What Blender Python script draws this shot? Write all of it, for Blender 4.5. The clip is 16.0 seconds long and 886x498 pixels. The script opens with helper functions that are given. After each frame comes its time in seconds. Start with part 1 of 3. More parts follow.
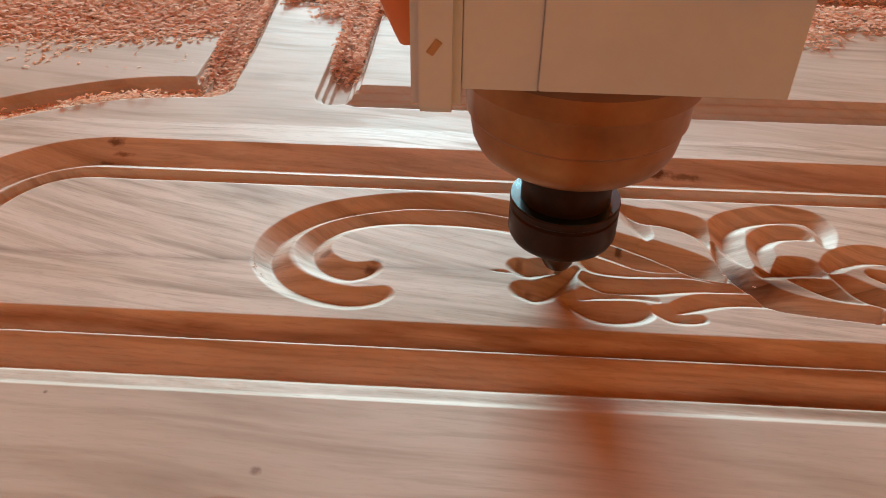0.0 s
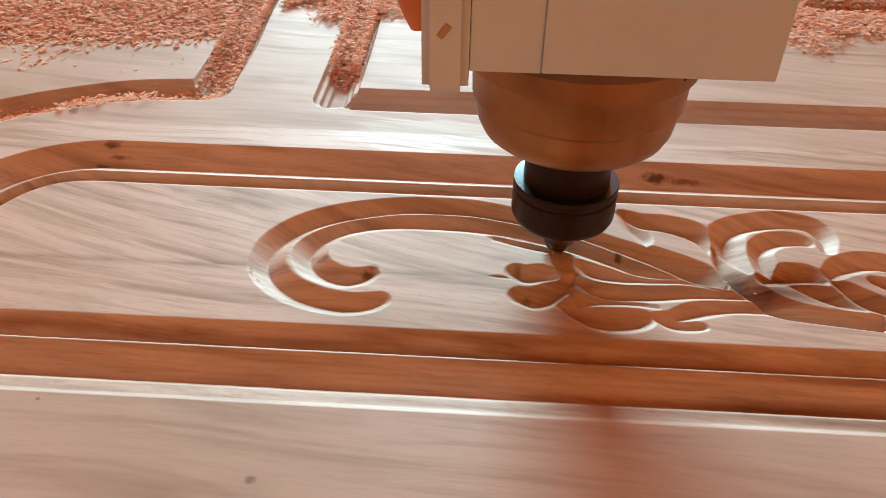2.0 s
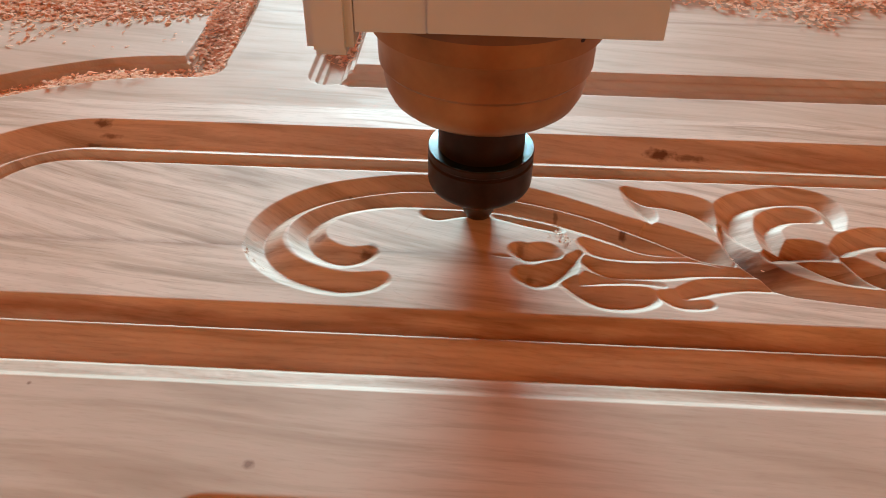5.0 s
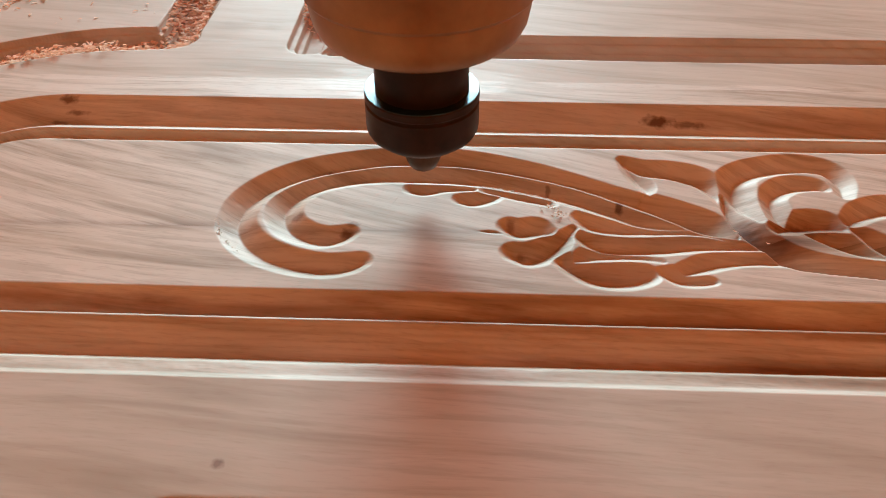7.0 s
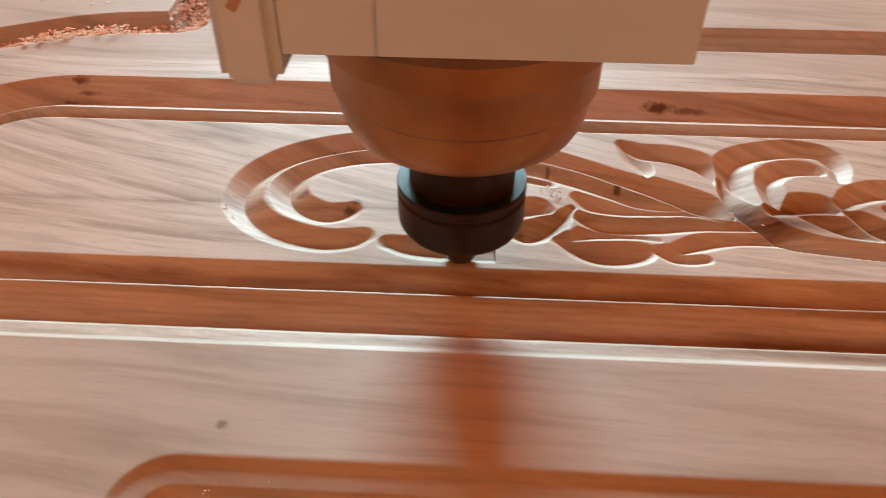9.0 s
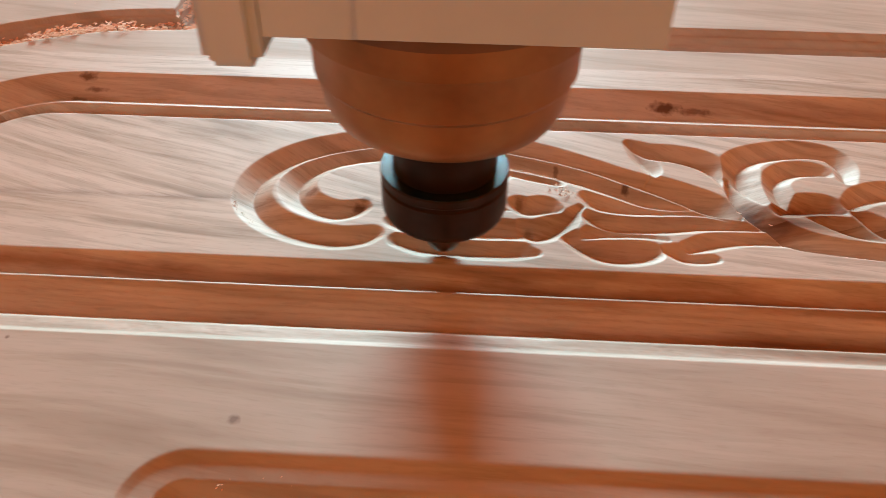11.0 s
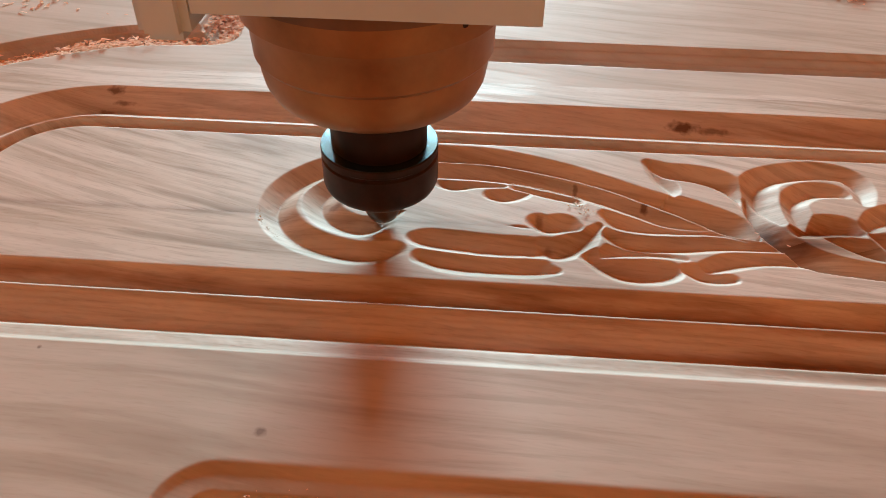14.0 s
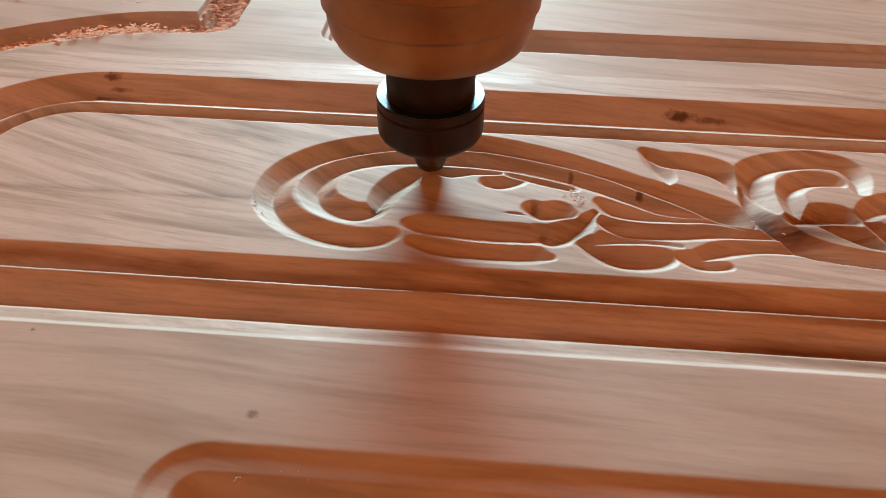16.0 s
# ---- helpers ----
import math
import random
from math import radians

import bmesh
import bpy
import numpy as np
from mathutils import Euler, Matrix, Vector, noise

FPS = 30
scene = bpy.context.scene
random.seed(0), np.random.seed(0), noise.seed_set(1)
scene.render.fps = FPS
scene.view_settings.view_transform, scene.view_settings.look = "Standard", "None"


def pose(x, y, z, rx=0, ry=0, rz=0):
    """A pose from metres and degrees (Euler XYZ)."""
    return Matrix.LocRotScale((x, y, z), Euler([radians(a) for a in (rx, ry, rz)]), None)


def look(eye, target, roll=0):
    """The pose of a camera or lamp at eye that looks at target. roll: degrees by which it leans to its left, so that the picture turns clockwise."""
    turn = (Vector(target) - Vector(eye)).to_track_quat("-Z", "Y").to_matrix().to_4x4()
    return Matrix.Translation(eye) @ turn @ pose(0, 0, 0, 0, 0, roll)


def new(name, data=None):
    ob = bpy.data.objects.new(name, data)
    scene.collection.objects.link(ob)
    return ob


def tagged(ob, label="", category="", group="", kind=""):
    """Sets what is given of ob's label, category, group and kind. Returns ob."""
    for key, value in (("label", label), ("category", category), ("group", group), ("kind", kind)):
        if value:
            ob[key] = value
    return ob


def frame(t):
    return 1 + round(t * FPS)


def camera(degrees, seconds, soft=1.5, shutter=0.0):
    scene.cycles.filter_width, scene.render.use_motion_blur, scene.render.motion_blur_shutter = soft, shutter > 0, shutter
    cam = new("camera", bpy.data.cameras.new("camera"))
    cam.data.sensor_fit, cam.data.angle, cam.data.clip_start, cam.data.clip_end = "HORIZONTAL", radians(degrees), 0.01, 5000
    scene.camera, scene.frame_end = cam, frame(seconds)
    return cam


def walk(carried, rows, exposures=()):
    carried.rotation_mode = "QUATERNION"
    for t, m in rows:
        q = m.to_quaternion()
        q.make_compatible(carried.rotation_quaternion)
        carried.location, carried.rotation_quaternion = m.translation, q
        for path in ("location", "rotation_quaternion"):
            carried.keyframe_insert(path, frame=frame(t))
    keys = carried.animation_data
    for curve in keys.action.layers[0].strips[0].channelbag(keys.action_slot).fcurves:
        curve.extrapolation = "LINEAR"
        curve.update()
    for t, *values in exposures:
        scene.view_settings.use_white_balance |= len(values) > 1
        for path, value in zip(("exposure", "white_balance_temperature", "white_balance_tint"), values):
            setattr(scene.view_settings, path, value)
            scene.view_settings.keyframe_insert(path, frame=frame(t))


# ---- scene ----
cam = camera(60.0, 16.0, soft=0.5, shutter=0.25)
# seconds, eye x y z, yaw, pitch, roll
PATH = [
    (0.0, 0.00194, 0.00072, 0.23105, 2.825, -36.961, 0.751),
    (0.5, -0.00053, -0.00160, 0.23214, 3.324, -36.814, 0.347),
    (1.0, 0.00102, -0.00043, 0.23201, 3.258, -36.832, 0.463),
    (1.5, -0.00038, 0.00179, 0.23243, 3.249, -36.781, 0.520),
    (2.0, 0.00217, 0.00449, 0.23029, 2.736, -36.810, 0.943),
    (2.5, -0.00019, 0.00561, 0.22930, 2.394, -36.911, 1.144),
    (3.0, -0.00061, 0.00667, 0.22701, 2.115, -37.055, 1.434),
    (3.5, 0.00094, 0.00638, 0.23082, 2.467, -36.694, 0.921),
    (6.0, -0.00073, 0.01923, 0.21314, 2.144, -39.385, 0.898),
    (6.5, 0.00429, 0.02520, 0.20895, 1.505, -39.703, 0.989),
    (7.0, 0.00492, 0.02841, 0.21122, 2.199, -40.062, -0.105),
    (7.5, 0.00740, 0.02937, 0.20953, 1.961, -40.171, -0.176),
    (8.0, 0.00674, 0.02258, 0.20457, 2.146, -40.564, 0.324),
    (8.5, 0.00642, 0.01948, 0.20584, 2.121, -40.551, 0.365),
    (9.0, 0.00781, 0.01676, 0.20928, 2.798, -40.221, 0.213),
    (11.5, 0.00120, 0.01386, 0.20890, 2.570, -40.150, 0.901),
    (12.0, 0.00041, 0.01195, 0.20945, 2.881, -40.069, 1.037),
    (12.5, 0.00289, 0.01244, 0.21162, 3.124, -39.984, 0.652),
    (13.0, 0.00529, 0.01345, 0.21190, 3.041, -39.853, 0.801),
    (13.5, 0.00202, 0.01204, 0.21263, 3.796, -40.053, 0.597),
    (14.0, -0.00199, 0.01250, 0.21431, 3.555, -39.429, 0.845),
    (14.5, -0.00273, 0.01094, 0.21488, 3.774, -39.421, 0.993),
    (15.0, -0.00311, 0.01033, 0.21520, 3.695, -39.453, 0.728),
    (15.5, -0.00381, 0.00853, 0.21362, 4.126, -39.684, 0.730),
    (16.0, 0.00108, 0.01032, 0.21128, 3.644, -39.805, 1.061),
]
walk(cam, [(t, pose(x, y, z, 90 + pitch, 0, yaw) @ pose(0, 0, 0, 0, 0, roll)) for t, x, y, z, yaw, pitch, roll in PATH],
     exposures=[(0, -0.15), (0.5, -0.06), (1.5, -0.06), (2.5, 0.13), (3.5, 0.08), (6.0, -0.06), (7.5, -0.03), (8.5, -0.02), (9, 0.05), (11.5, 0.06), (12.0, 0.12), (12.5, 0.08), (13.5, -0.07), (14.5, -0.10), (16, -0.14)])

# ---- light: a wide workshop window beyond the board, added unseen fill lamps, dim daylight ----
world = bpy.data.worlds.new("world")
scene.world = world
world.use_nodes = True
sky = world.node_tree.nodes.new("ShaderNodeTexSky")
sky.sky_type, sky.sun_disc, sky.sun_elevation, sky.sun_rotation = "NISHITA", False, radians(25), 0.0
world.node_tree.links.new(sky.outputs[0], world.node_tree.nodes["Background"].inputs[0])
world.node_tree.nodes["Background"].inputs[1].default_value = 0.02


def area_lamp(name, eye, target, sx, sy, watts, colour):
    data = bpy.data.lights.new(name, "AREA")
    data.shape, data.size, data.size_y, data.energy, data.color = "RECTANGLE", sx, sy, watts, colour
    ob = new(name, data)
    ob.matrix_world = look(eye, target)
    return ob


area_lamp("window_light", (-0.45, 4.58, 1.30), (0.0, 0.3, 0.0), 2.0, 1.3, 432, (0.64, 0.93, 1.0))
# added orange fill, low behind the camera, for slopes that face it
area_lamp("orange_fill_light", (1.2, -1.34, 0.45), (0.0, 0.3, 0.2), 1.3, 1.6, 8.8, (1.0, 0.36, 0.04))
# added paler fill from the left
area_lamp("left_fill_light", (-1.2, -1.34, 0.65), (-0.1, 0.3, 0.0), 1.0, 0.8, 2.9, (1.0, 0.84, 0.58))
# added weak fill from above left
area_lamp("overhead_fill_light", (-1.25, 0.95, 3.19), (0.0, 0.3, 0.0), 1.3, 1.2, 4, (1.0, 0.90, 0.62))


# ---- materials ----
def nodes_of(name):
    m = bpy.data.materials.new(name)
    m.use_nodes = True
    nt = m.node_tree
    return m, nt, nt.nodes["Principled BSDF"]


def add(nt, kind, **values):
    n = nt.nodes.new(kind)
    for key, value in values.items():
        n.inputs[key.replace("_", " ")].default_value = value
    return n


def ramp(nt, source, stops):
    n = nt.nodes.new("ShaderNodeValToRGB")
    n.color_ramp.elements[0].position, n.color_ramp.elements[0].color = stops[0][0], (*stops[0][1], 1)
    n.color_ramp.elements[1].position, n.color_ramp.elements[1].color = stops[-1][0], (*stops[-1][1], 1)
    for pos, col in stops[1:-1]:
        n.color_ramp.elements.new(pos).color = (*col, 1)
    nt.links.new(source, n.inputs[0])
    return n.outputs[0]


def mix(nt, kind, fac, a, b):
    n = nt.nodes.new("ShaderNodeMix")
    n.data_type, n.blend_type = "RGBA", kind
    for k, v in ((0, fac), (6, a), (7, b)):
        if isinstance(v, (int, float)):
            n.inputs[k].default_value = v
        elif isinstance(v, tuple):
            n.inputs[k].default_value = (*v, 1)
        else:
            nt.links.new(v, n.inputs[k])
    return n.outputs[2]


def grey(v):
    return (v, v, v)


# knots and dark flecks of the wood: x, y, half length, half width, strength
KNOTS = [(-0.219, 0.4045, 0.006, 0.0035, 0.8), (-0.213, 0.397, 0.007, 0.002, 0.7), (-0.222, 0.3905, 0.005, 0.002, 0.6),
         (0.108, 0.3975, 0.010, 0.0045, 0.9), (0.124, 0.396, 0.012, 0.0025, 0.6), (-0.0735, 0.1695, 0.0026, 0.0026, 0.55),
         (-0.0625, 0.339, 0.0016, 0.0045, 0.85), (0.0755, 0.3155, 0.0022, 0.0055, 0.8), (0.0435, 0.3285, 0.0014, 0.0045, 0.6),
         (-0.0458, 0.2952, 0.0040, 0.0022, 0.45), (-0.0710, 0.3015, 0.0040, 0.0030, 0.50),
         (-0.166, 0.2015, 0.0012, 0.0012, 0.6), (-0.0475, 0.2905, 0.0032, 0.0035, 0.7),
         (0.1560, 0.3010, 0.0120, 0.0060, 0.45), (0.0290, 0.2790, 0.0025, 0.0030, 0.4), (0.0250, 0.2990, 0.0025, 0.0040, 0.5), (0.1310, 0.2960, 0.0070, 0.0030, 0.4)]


# heartwood stains; those along the near moulding also carry painted shade
STAINS_AND_SHADE = [(0.128, 0.301, 0.009, 0.011, 0.75), (0.142, 0.287, 0.022, 0.009, 0.8), (0.153, 0.301, 0.030, 0.012, 0.9), (0.130, 0.2235, 0.120, 0.0035, 0.8), (-0.200, 0.2475, 0.110, 0.004, 0.7), (0.030, 0.2500, 0.100, 0.003, 0.5), (0.176, 0.300, 0.030, 0.010, 0.6), (-0.085, 0.2445, 0.110, 0.006, 0.6), (0.110, 0.241, 0.150, 0.008, 0.8),
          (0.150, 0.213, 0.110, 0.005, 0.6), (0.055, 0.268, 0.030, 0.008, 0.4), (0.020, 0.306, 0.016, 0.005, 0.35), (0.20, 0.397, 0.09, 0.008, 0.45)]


def wood_material(name, bands, lines, pores, gloss, tone=1.0):
    """Pale hardwood; strength of the broad bands, the fine lines, the pores and the gloss."""
    m, nt, b = nodes_of(name)
    L = nt.links
    co = nt.nodes.new("ShaderNodeTexCoord").outputs["Object"]
    # the grain wanders slowly
    sway = add(nt, "ShaderNodeTexNoise", Scale=5.0, Detail=1.0)
    L.new(co, sway.inputs[0])
    swing = nt.nodes.new("ShaderNodeVectorMath"); swing.operation = "MULTIPLY_ADD"
    swing.inputs[1].default_value, swing.inputs[2].default_value = (0.0, 0.03, 0.0), (0.0, -0.015, 0.0)
    L.new(sway.outputs[1], swing.inputs[0])
    bent = nt.nodes.new("ShaderNodeVectorMath"); bent.operation = "ADD"
    L.new(co, bent.inputs[0]); L.new(swing.outputs[0], bent.inputs[1])
    # each glued plank has its own slant of grain
    here = nt.nodes.new("ShaderNodeSeparateXYZ")
    L.new(bent.outputs[0], here.inputs[0])
    plain = nt.nodes.new("ShaderNodeSeparateXYZ")
    L.new(co, plain.inputs[0])
    slant = None
    for y, change in ((-9, 0.05), (0.2535, 0.05), (0.2915, 0.22), (0.3605, -0.23), (0.425, 0.05)):
        over = nt.nodes.new("ShaderNodeMath"); over.operation = "GREATER_THAN"; over.inputs[1].default_value = y
        L.new(plain.outputs[1], over.inputs[0])
        term = nt.nodes.new("ShaderNodeMath"); term.operation = "MULTIPLY_ADD"; term.inputs[1].default_value = change; term.inputs[2].default_value = 0.0
        L.new(over.outputs[0], term.inputs[0])
        if slant:
            L.new(slant, term.inputs[2])
        slant = term.outputs[0]
    across = nt.nodes.new("ShaderNodeMath"); across.operation = "MULTIPLY_ADD"
    L.new(here.outputs[0], across.inputs[0]); L.new(slant, across.inputs[1]); L.new(here.outputs[1], across.inputs[2])
    turn0 = nt.nodes.new("ShaderNodeCombineXYZ")
    L.new(here.outputs[0], turn0.inputs[0]); L.new(across.outputs[0], turn0.inputs[1]); L.new(here.outputs[2], turn0.inputs[2])
    turn = add(nt, "ShaderNodeMapping", Scale=(5.0, 56, 8))
    L.new(turn0.outputs[0], turn.inputs[0])
    wide = add(nt, "ShaderNodeTexNoise", Scale=1.0, Detail=3.0, Roughness=0.6, Distortion=0.7)
    L.new(turn.outputs[0], wide.inputs[0])
    fine_map = add(nt, "ShaderNodeMapping", Scale=(15, 210, 40))
    L.new(turn0.outputs[0], fine_map.inputs[0])
    fine = add(nt, "ShaderNodeTexNoise", Scale=1.0, Detail=4.0, Roughness=0.6, Distortion=0.4)
    L.new(fine_map.outputs[0], fine.inputs[0])
    blot = add(nt, "ShaderNodeTexNoise", Scale=9.0, Detail=3.0)
    L.new(co, blot.inputs[0])
    col = mix(nt, "MIX", bands, (0.54, 0.475, 0.395), ramp(nt, wide.outputs[0], [(0.26, (0.30, 0.235, 0.17)), (0.40, (0.45, 0.38, 0.30)), (0.50, (0.58, 0.515, 0.435)), (0.68, (0.66, 0.605, 0.535))]))
    # the fine figure comes and goes in patches
    show = ramp(nt, blot.outputs[0], [(0.40, grey(0.4 * lines)), (0.56, grey(lines))])
    col = mix(nt, "MULTIPLY", show, col, ramp(nt, fine.outputs[0], [(0.38, (0.58, 0.54, 0.49)), (0.54, (1, 1, 1))]))
    pore_map = add(nt, "ShaderNodeMapping", Scale=(120, 900, 300))
    L.new(turn0.outputs[0], pore_map.inputs[0])
    pore = add(nt, "ShaderNodeTexNoise", Scale=1.0, Detail=2.0, Roughness=0.5)
    L.new(pore_map.outputs[0], pore.inputs[0])
    col = mix(nt, "MULTIPLY", pores, col, ramp(nt, pore.outputs[0], [(0.30, (0.55, 0.47, 0.42)), (0.46, (1, 1, 1))]))
    col = mix(nt, "MULTIPLY", 0.5, col, ramp(nt, blot.outputs[0], [(0.35, (0.80, 0.74, 0.70)), (0.6, (1, 1, 1))]))
    col = mix(nt, "MULTIPLY", 1.0, col, (tone, tone, tone))
    # glue joints between the planks
    sep = nt.nodes.new("ShaderNodeSeparateXYZ")
    L.new(co, sep.inputs[0])
    wob = add(nt, "ShaderNodeTexNoise", Scale=30.0)
    L.new(co, wob.inputs[0])
    for k, y in enumerate((0.2915, 0.105, 0.585)):
        sub = nt.nodes.new("ShaderNodeMath"); sub.operation = "SUBTRACT"; sub.inputs[1].default_value = y
        L.new(sep.outputs[1], sub.inputs[0])
        ab = nt.nodes.new("ShaderNodeMath"); ab.operation = "ABSOLUTE"
        L.new(sub.outputs[0], ab.inputs[0])
        wo = nt.nodes.new("ShaderNodeMath"); wo.operation = "MULTIPLY_ADD"; wo.inputs[1].default_value = 0.0012; wo.inputs[2].default_value = -0.0005
        L.new(wob.outputs[0], wo.inputs[0])
        su = nt.nodes.new("ShaderNodeMath"); su.operation = "ADD"
        L.new(ab.outputs[0], su.inputs[0]); L.new(wo.outputs[0], su.inputs[1])
        col = mix(nt, "MULTIPLY", 0.4, col, ramp(nt, su.outputs[0], [(0.0, (0.35, 0.25, 0.2)), (0.0003, (1, 1, 1))]))
    for x, y, a, c, s in KNOTS:
        mp = add(nt, "ShaderNodeMapping", Location=(-x / a, -y / c, 0), Scale=(1 / a, 1 / c, 0.0))
        L.new(co, mp.inputs[0])
        ln = nt.nodes.new("ShaderNodeVectorMath"); ln.operation = "LENGTH"
        L.new(mp.outputs[0], ln.inputs[0])
        ad = nt.nodes.new("ShaderNodeMath"); ad.operation = "ADD"
        jit = nt.nodes.new("ShaderNodeMath"); jit.operation = "MULTIPLY_ADD"; jit.inputs[1].default_value = 1.4; jit.inputs[2].default_value = -0.7
        spot = add(nt, "ShaderNodeTexNoise", Scale=260.0, Detail=2.0)
        L.new(co, spot.inputs[0]); L.new(spot.outputs[0], jit.inputs[0])
        L.new(ln.outputs[1], ad.inputs[0]); L.new(jit.outputs[0], ad.inputs[1])
        col = mix(nt, "MULTIPLY", s, col, ramp(nt, ad.outputs[0], [(0.35, (0.20, 0.10, 0.07)), (1.0, (1, 1, 1))]))
    # brown heartwood stains, on the near moulding partly painted-in shade
    cloud = add(nt, "ShaderNodeTexNoise", Scale=1.0, Detail=4.0, Roughness=0.6)
    cmap = add(nt, "ShaderNodeMapping", Scale=(22, 110, 40))
    L.new(turn0.outputs[0], cmap.inputs[0]); L.new(cmap.outputs[0], cloud.inputs[0])
    for x, y, a, c, s in STAINS_AND_SHADE:
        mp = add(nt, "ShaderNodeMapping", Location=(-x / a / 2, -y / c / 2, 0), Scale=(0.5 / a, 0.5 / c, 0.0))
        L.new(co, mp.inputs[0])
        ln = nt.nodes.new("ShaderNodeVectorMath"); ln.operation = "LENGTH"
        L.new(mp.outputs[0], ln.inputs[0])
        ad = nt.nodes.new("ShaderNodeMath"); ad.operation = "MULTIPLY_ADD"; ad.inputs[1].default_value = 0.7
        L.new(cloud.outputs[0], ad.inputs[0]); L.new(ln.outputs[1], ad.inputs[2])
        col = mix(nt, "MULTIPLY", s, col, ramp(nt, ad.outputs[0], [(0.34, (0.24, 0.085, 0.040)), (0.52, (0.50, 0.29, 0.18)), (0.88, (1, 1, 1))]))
    L.new(col, b.inputs["Base Color"])
    rough = ramp(nt, fine.outputs[0], [(0.3, grey(0.64)), (0.7, grey(0.52))])
    # burnished streaks left by the milling head
    for x, y, a, c in ((-0.025, 0.430, 0.045, 0.016),):
        mp = add(nt, "ShaderNodeMapping", Location=(-x / a, -y / c, 0), Scale=(1 / a, 1 / c, 0.0))
        L.new(co, mp.inputs[0])
        ln = nt.nodes.new("ShaderNodeVectorMath"); ln.operation = "LENGTH"
        L.new(mp.outputs[0], ln.inputs[0])
        ad = nt.nodes.new("ShaderNodeMath"); ad.operation = "MULTIPLY_ADD"; ad.inputs[1].default_value = -2.4
        L.new(fine.outputs[0], ad.inputs[0]); L.new(ln.outputs[1], ad.inputs[2])
        rough = mix(nt, "MULTIPLY", 1.0, rough, ramp(nt, ad.outputs[0], [(0.0, grey(0.88)), (0.05, grey(1.0))]))
    L.new(rough, b.inputs["Roughness"])
    b.inputs["Specular IOR Level"].default_value = gloss
    bump = add(nt, "ShaderNodeBump", Strength=0.10, Distance=0.0006)
    L.new(fine.outputs[0], bump.inputs["Height"])
    L.new(bump.outputs[0], b.inputs["Normal"])
    return m


def plain_material(name, lo, hi, rough, metal=0.0, scale=40.0, bump=0.05, spec=0.5, stretch=(1, 1, 1)):
    m, nt, b = nodes_of(name)
    co = nt.nodes.new("ShaderNodeTexCoord").outputs["Object"]
    mp = add(nt, "ShaderNodeMapping", Scale=stretch)
    nt.links.new(co, mp.inputs[0])
    n = add(nt, "ShaderNodeTexNoise", Scale=scale, Detail=5.0, Roughness=0.6)
    nt.links.new(mp.outputs[0], n.inputs[0])
    nt.links.new(ramp(nt, n.outputs[0], [(0.3, lo), (0.7, hi)]), b.inputs["Base Color"])
    nt.links.new(ramp(nt, n.outputs[0], [(0.3, grey(min(1, rough * 1.2))), (0.7, grey(rough * 0.85))]), b.inputs["Roughness"])
    b.inputs["Metallic"].default_value, b.inputs["Specular IOR Level"].default_value = metal, spec
    bp = add(nt, "ShaderNodeBump", Strength=bump, Distance=0.001)
    nt.links.new(n.outputs[0], bp.inputs["Height"])
    nt.links.new(bp.outputs[0], b.inputs["Normal"])
    return m


def shaving_material():
    m, nt, b = nodes_of("wood_shaving")
    rnd = nt.nodes.new("ShaderNodeNewGeometry").outputs["Random Per Island"]
    col = ramp(nt, rnd, [(0.0, (0.82, 0.50, 0.33)), (0.5, (0.89, 0.64, 0.48)), (1.0, (0.94, 0.79, 0.67))])
    nt.links.new(col, b.inputs["Base Color"])
    b.inputs["Roughness"].default_value, b.inputs["Specular IOR Level"].default_value = 0.85, 0.12
    thin = nt.nodes.new("ShaderNodeBsdfTranslucent")
    nt.links.new(col, thin.inputs[0])
    both = nt.nodes.new("ShaderNodeMixShader")
    both.inputs[0].default_value = 0.45
    nt.links.new(b.outputs[0], both.inputs[1])
    nt.links.new(thin.outputs[0], both.inputs[2])
    nt.links.new(both.outputs[0], nt.nodes["Material Output"].inputs[0])
    return m


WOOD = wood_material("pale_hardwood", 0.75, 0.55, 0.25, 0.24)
STILE_WOOD = wood_material("pale_stile_wood", 0.5, 0.35, 0.12, 0.28, 0.90)
RAIL_WOOD = wood_material("pale_rail_wood", 0.45, 0.18, 0.10, 0.10, 0.92)
SHAVING = shaving_material()
SPLINTER = plain_material("pale_torn_wood", (0.50, 0.40, 0.30), (0.70, 0.60, 0.49), 0.7, 0.0, 300, 0.1, 0.2)
HOUSING = plain_material("brushed_housing_metal", (0.21, 0.086, 0.027), (0.40, 0.178, 0.062), 0.36, 0.6, 26, 0.03)
STEEL = plain_material("blackened_steel", (0.011, 0.0045, 0.0025), (0.028, 0.011, 0.006), 0.42, 0.0, 60, 0.06, 0.14)
# dark brown of the strip that imitates shade below the plates
SHADE_BAND = plain_material("nose_shade_brown", (0.11, 0.050, 0.022), (0.19, 0.085, 0.038), 0.5, 0.3, 30, 0.05)
NUT = plain_material("browned_nut_steel", (0.014, 0.006, 0.0035), (0.036, 0.015, 0.008), 0.40, 0.0, 70, 0.05, 0.18)
RIM = plain_material("bright_steel", (0.17, 0.28, 0.31), (0.24, 0.36, 0.39), 0.18, 1.0, 80, 0.03)
CUTTER = plain_material("carbide_cutter", (0.05, 0.025, 0.015), (0.11, 0.06, 0.035), 0.35, 0.5, 90, 0.05)
CREAM = plain_material("cream_painted_metal", (0.43, 0.52, 0.62), (0.52, 0.61, 0.71), 0.5, 0.0, 14, 0.05)
SCUFF = plain_material("scuffed_brown", (0.30, 0.20, 0.12), (0.42, 0.29, 0.18), 0.6, 0.0, 200, 0.1)
RED = plain_material("red_paint", (0.55, 0.03, 0.015), (0.65, 0.05, 0.03), 0.4, 0.0, 20, 0.03)
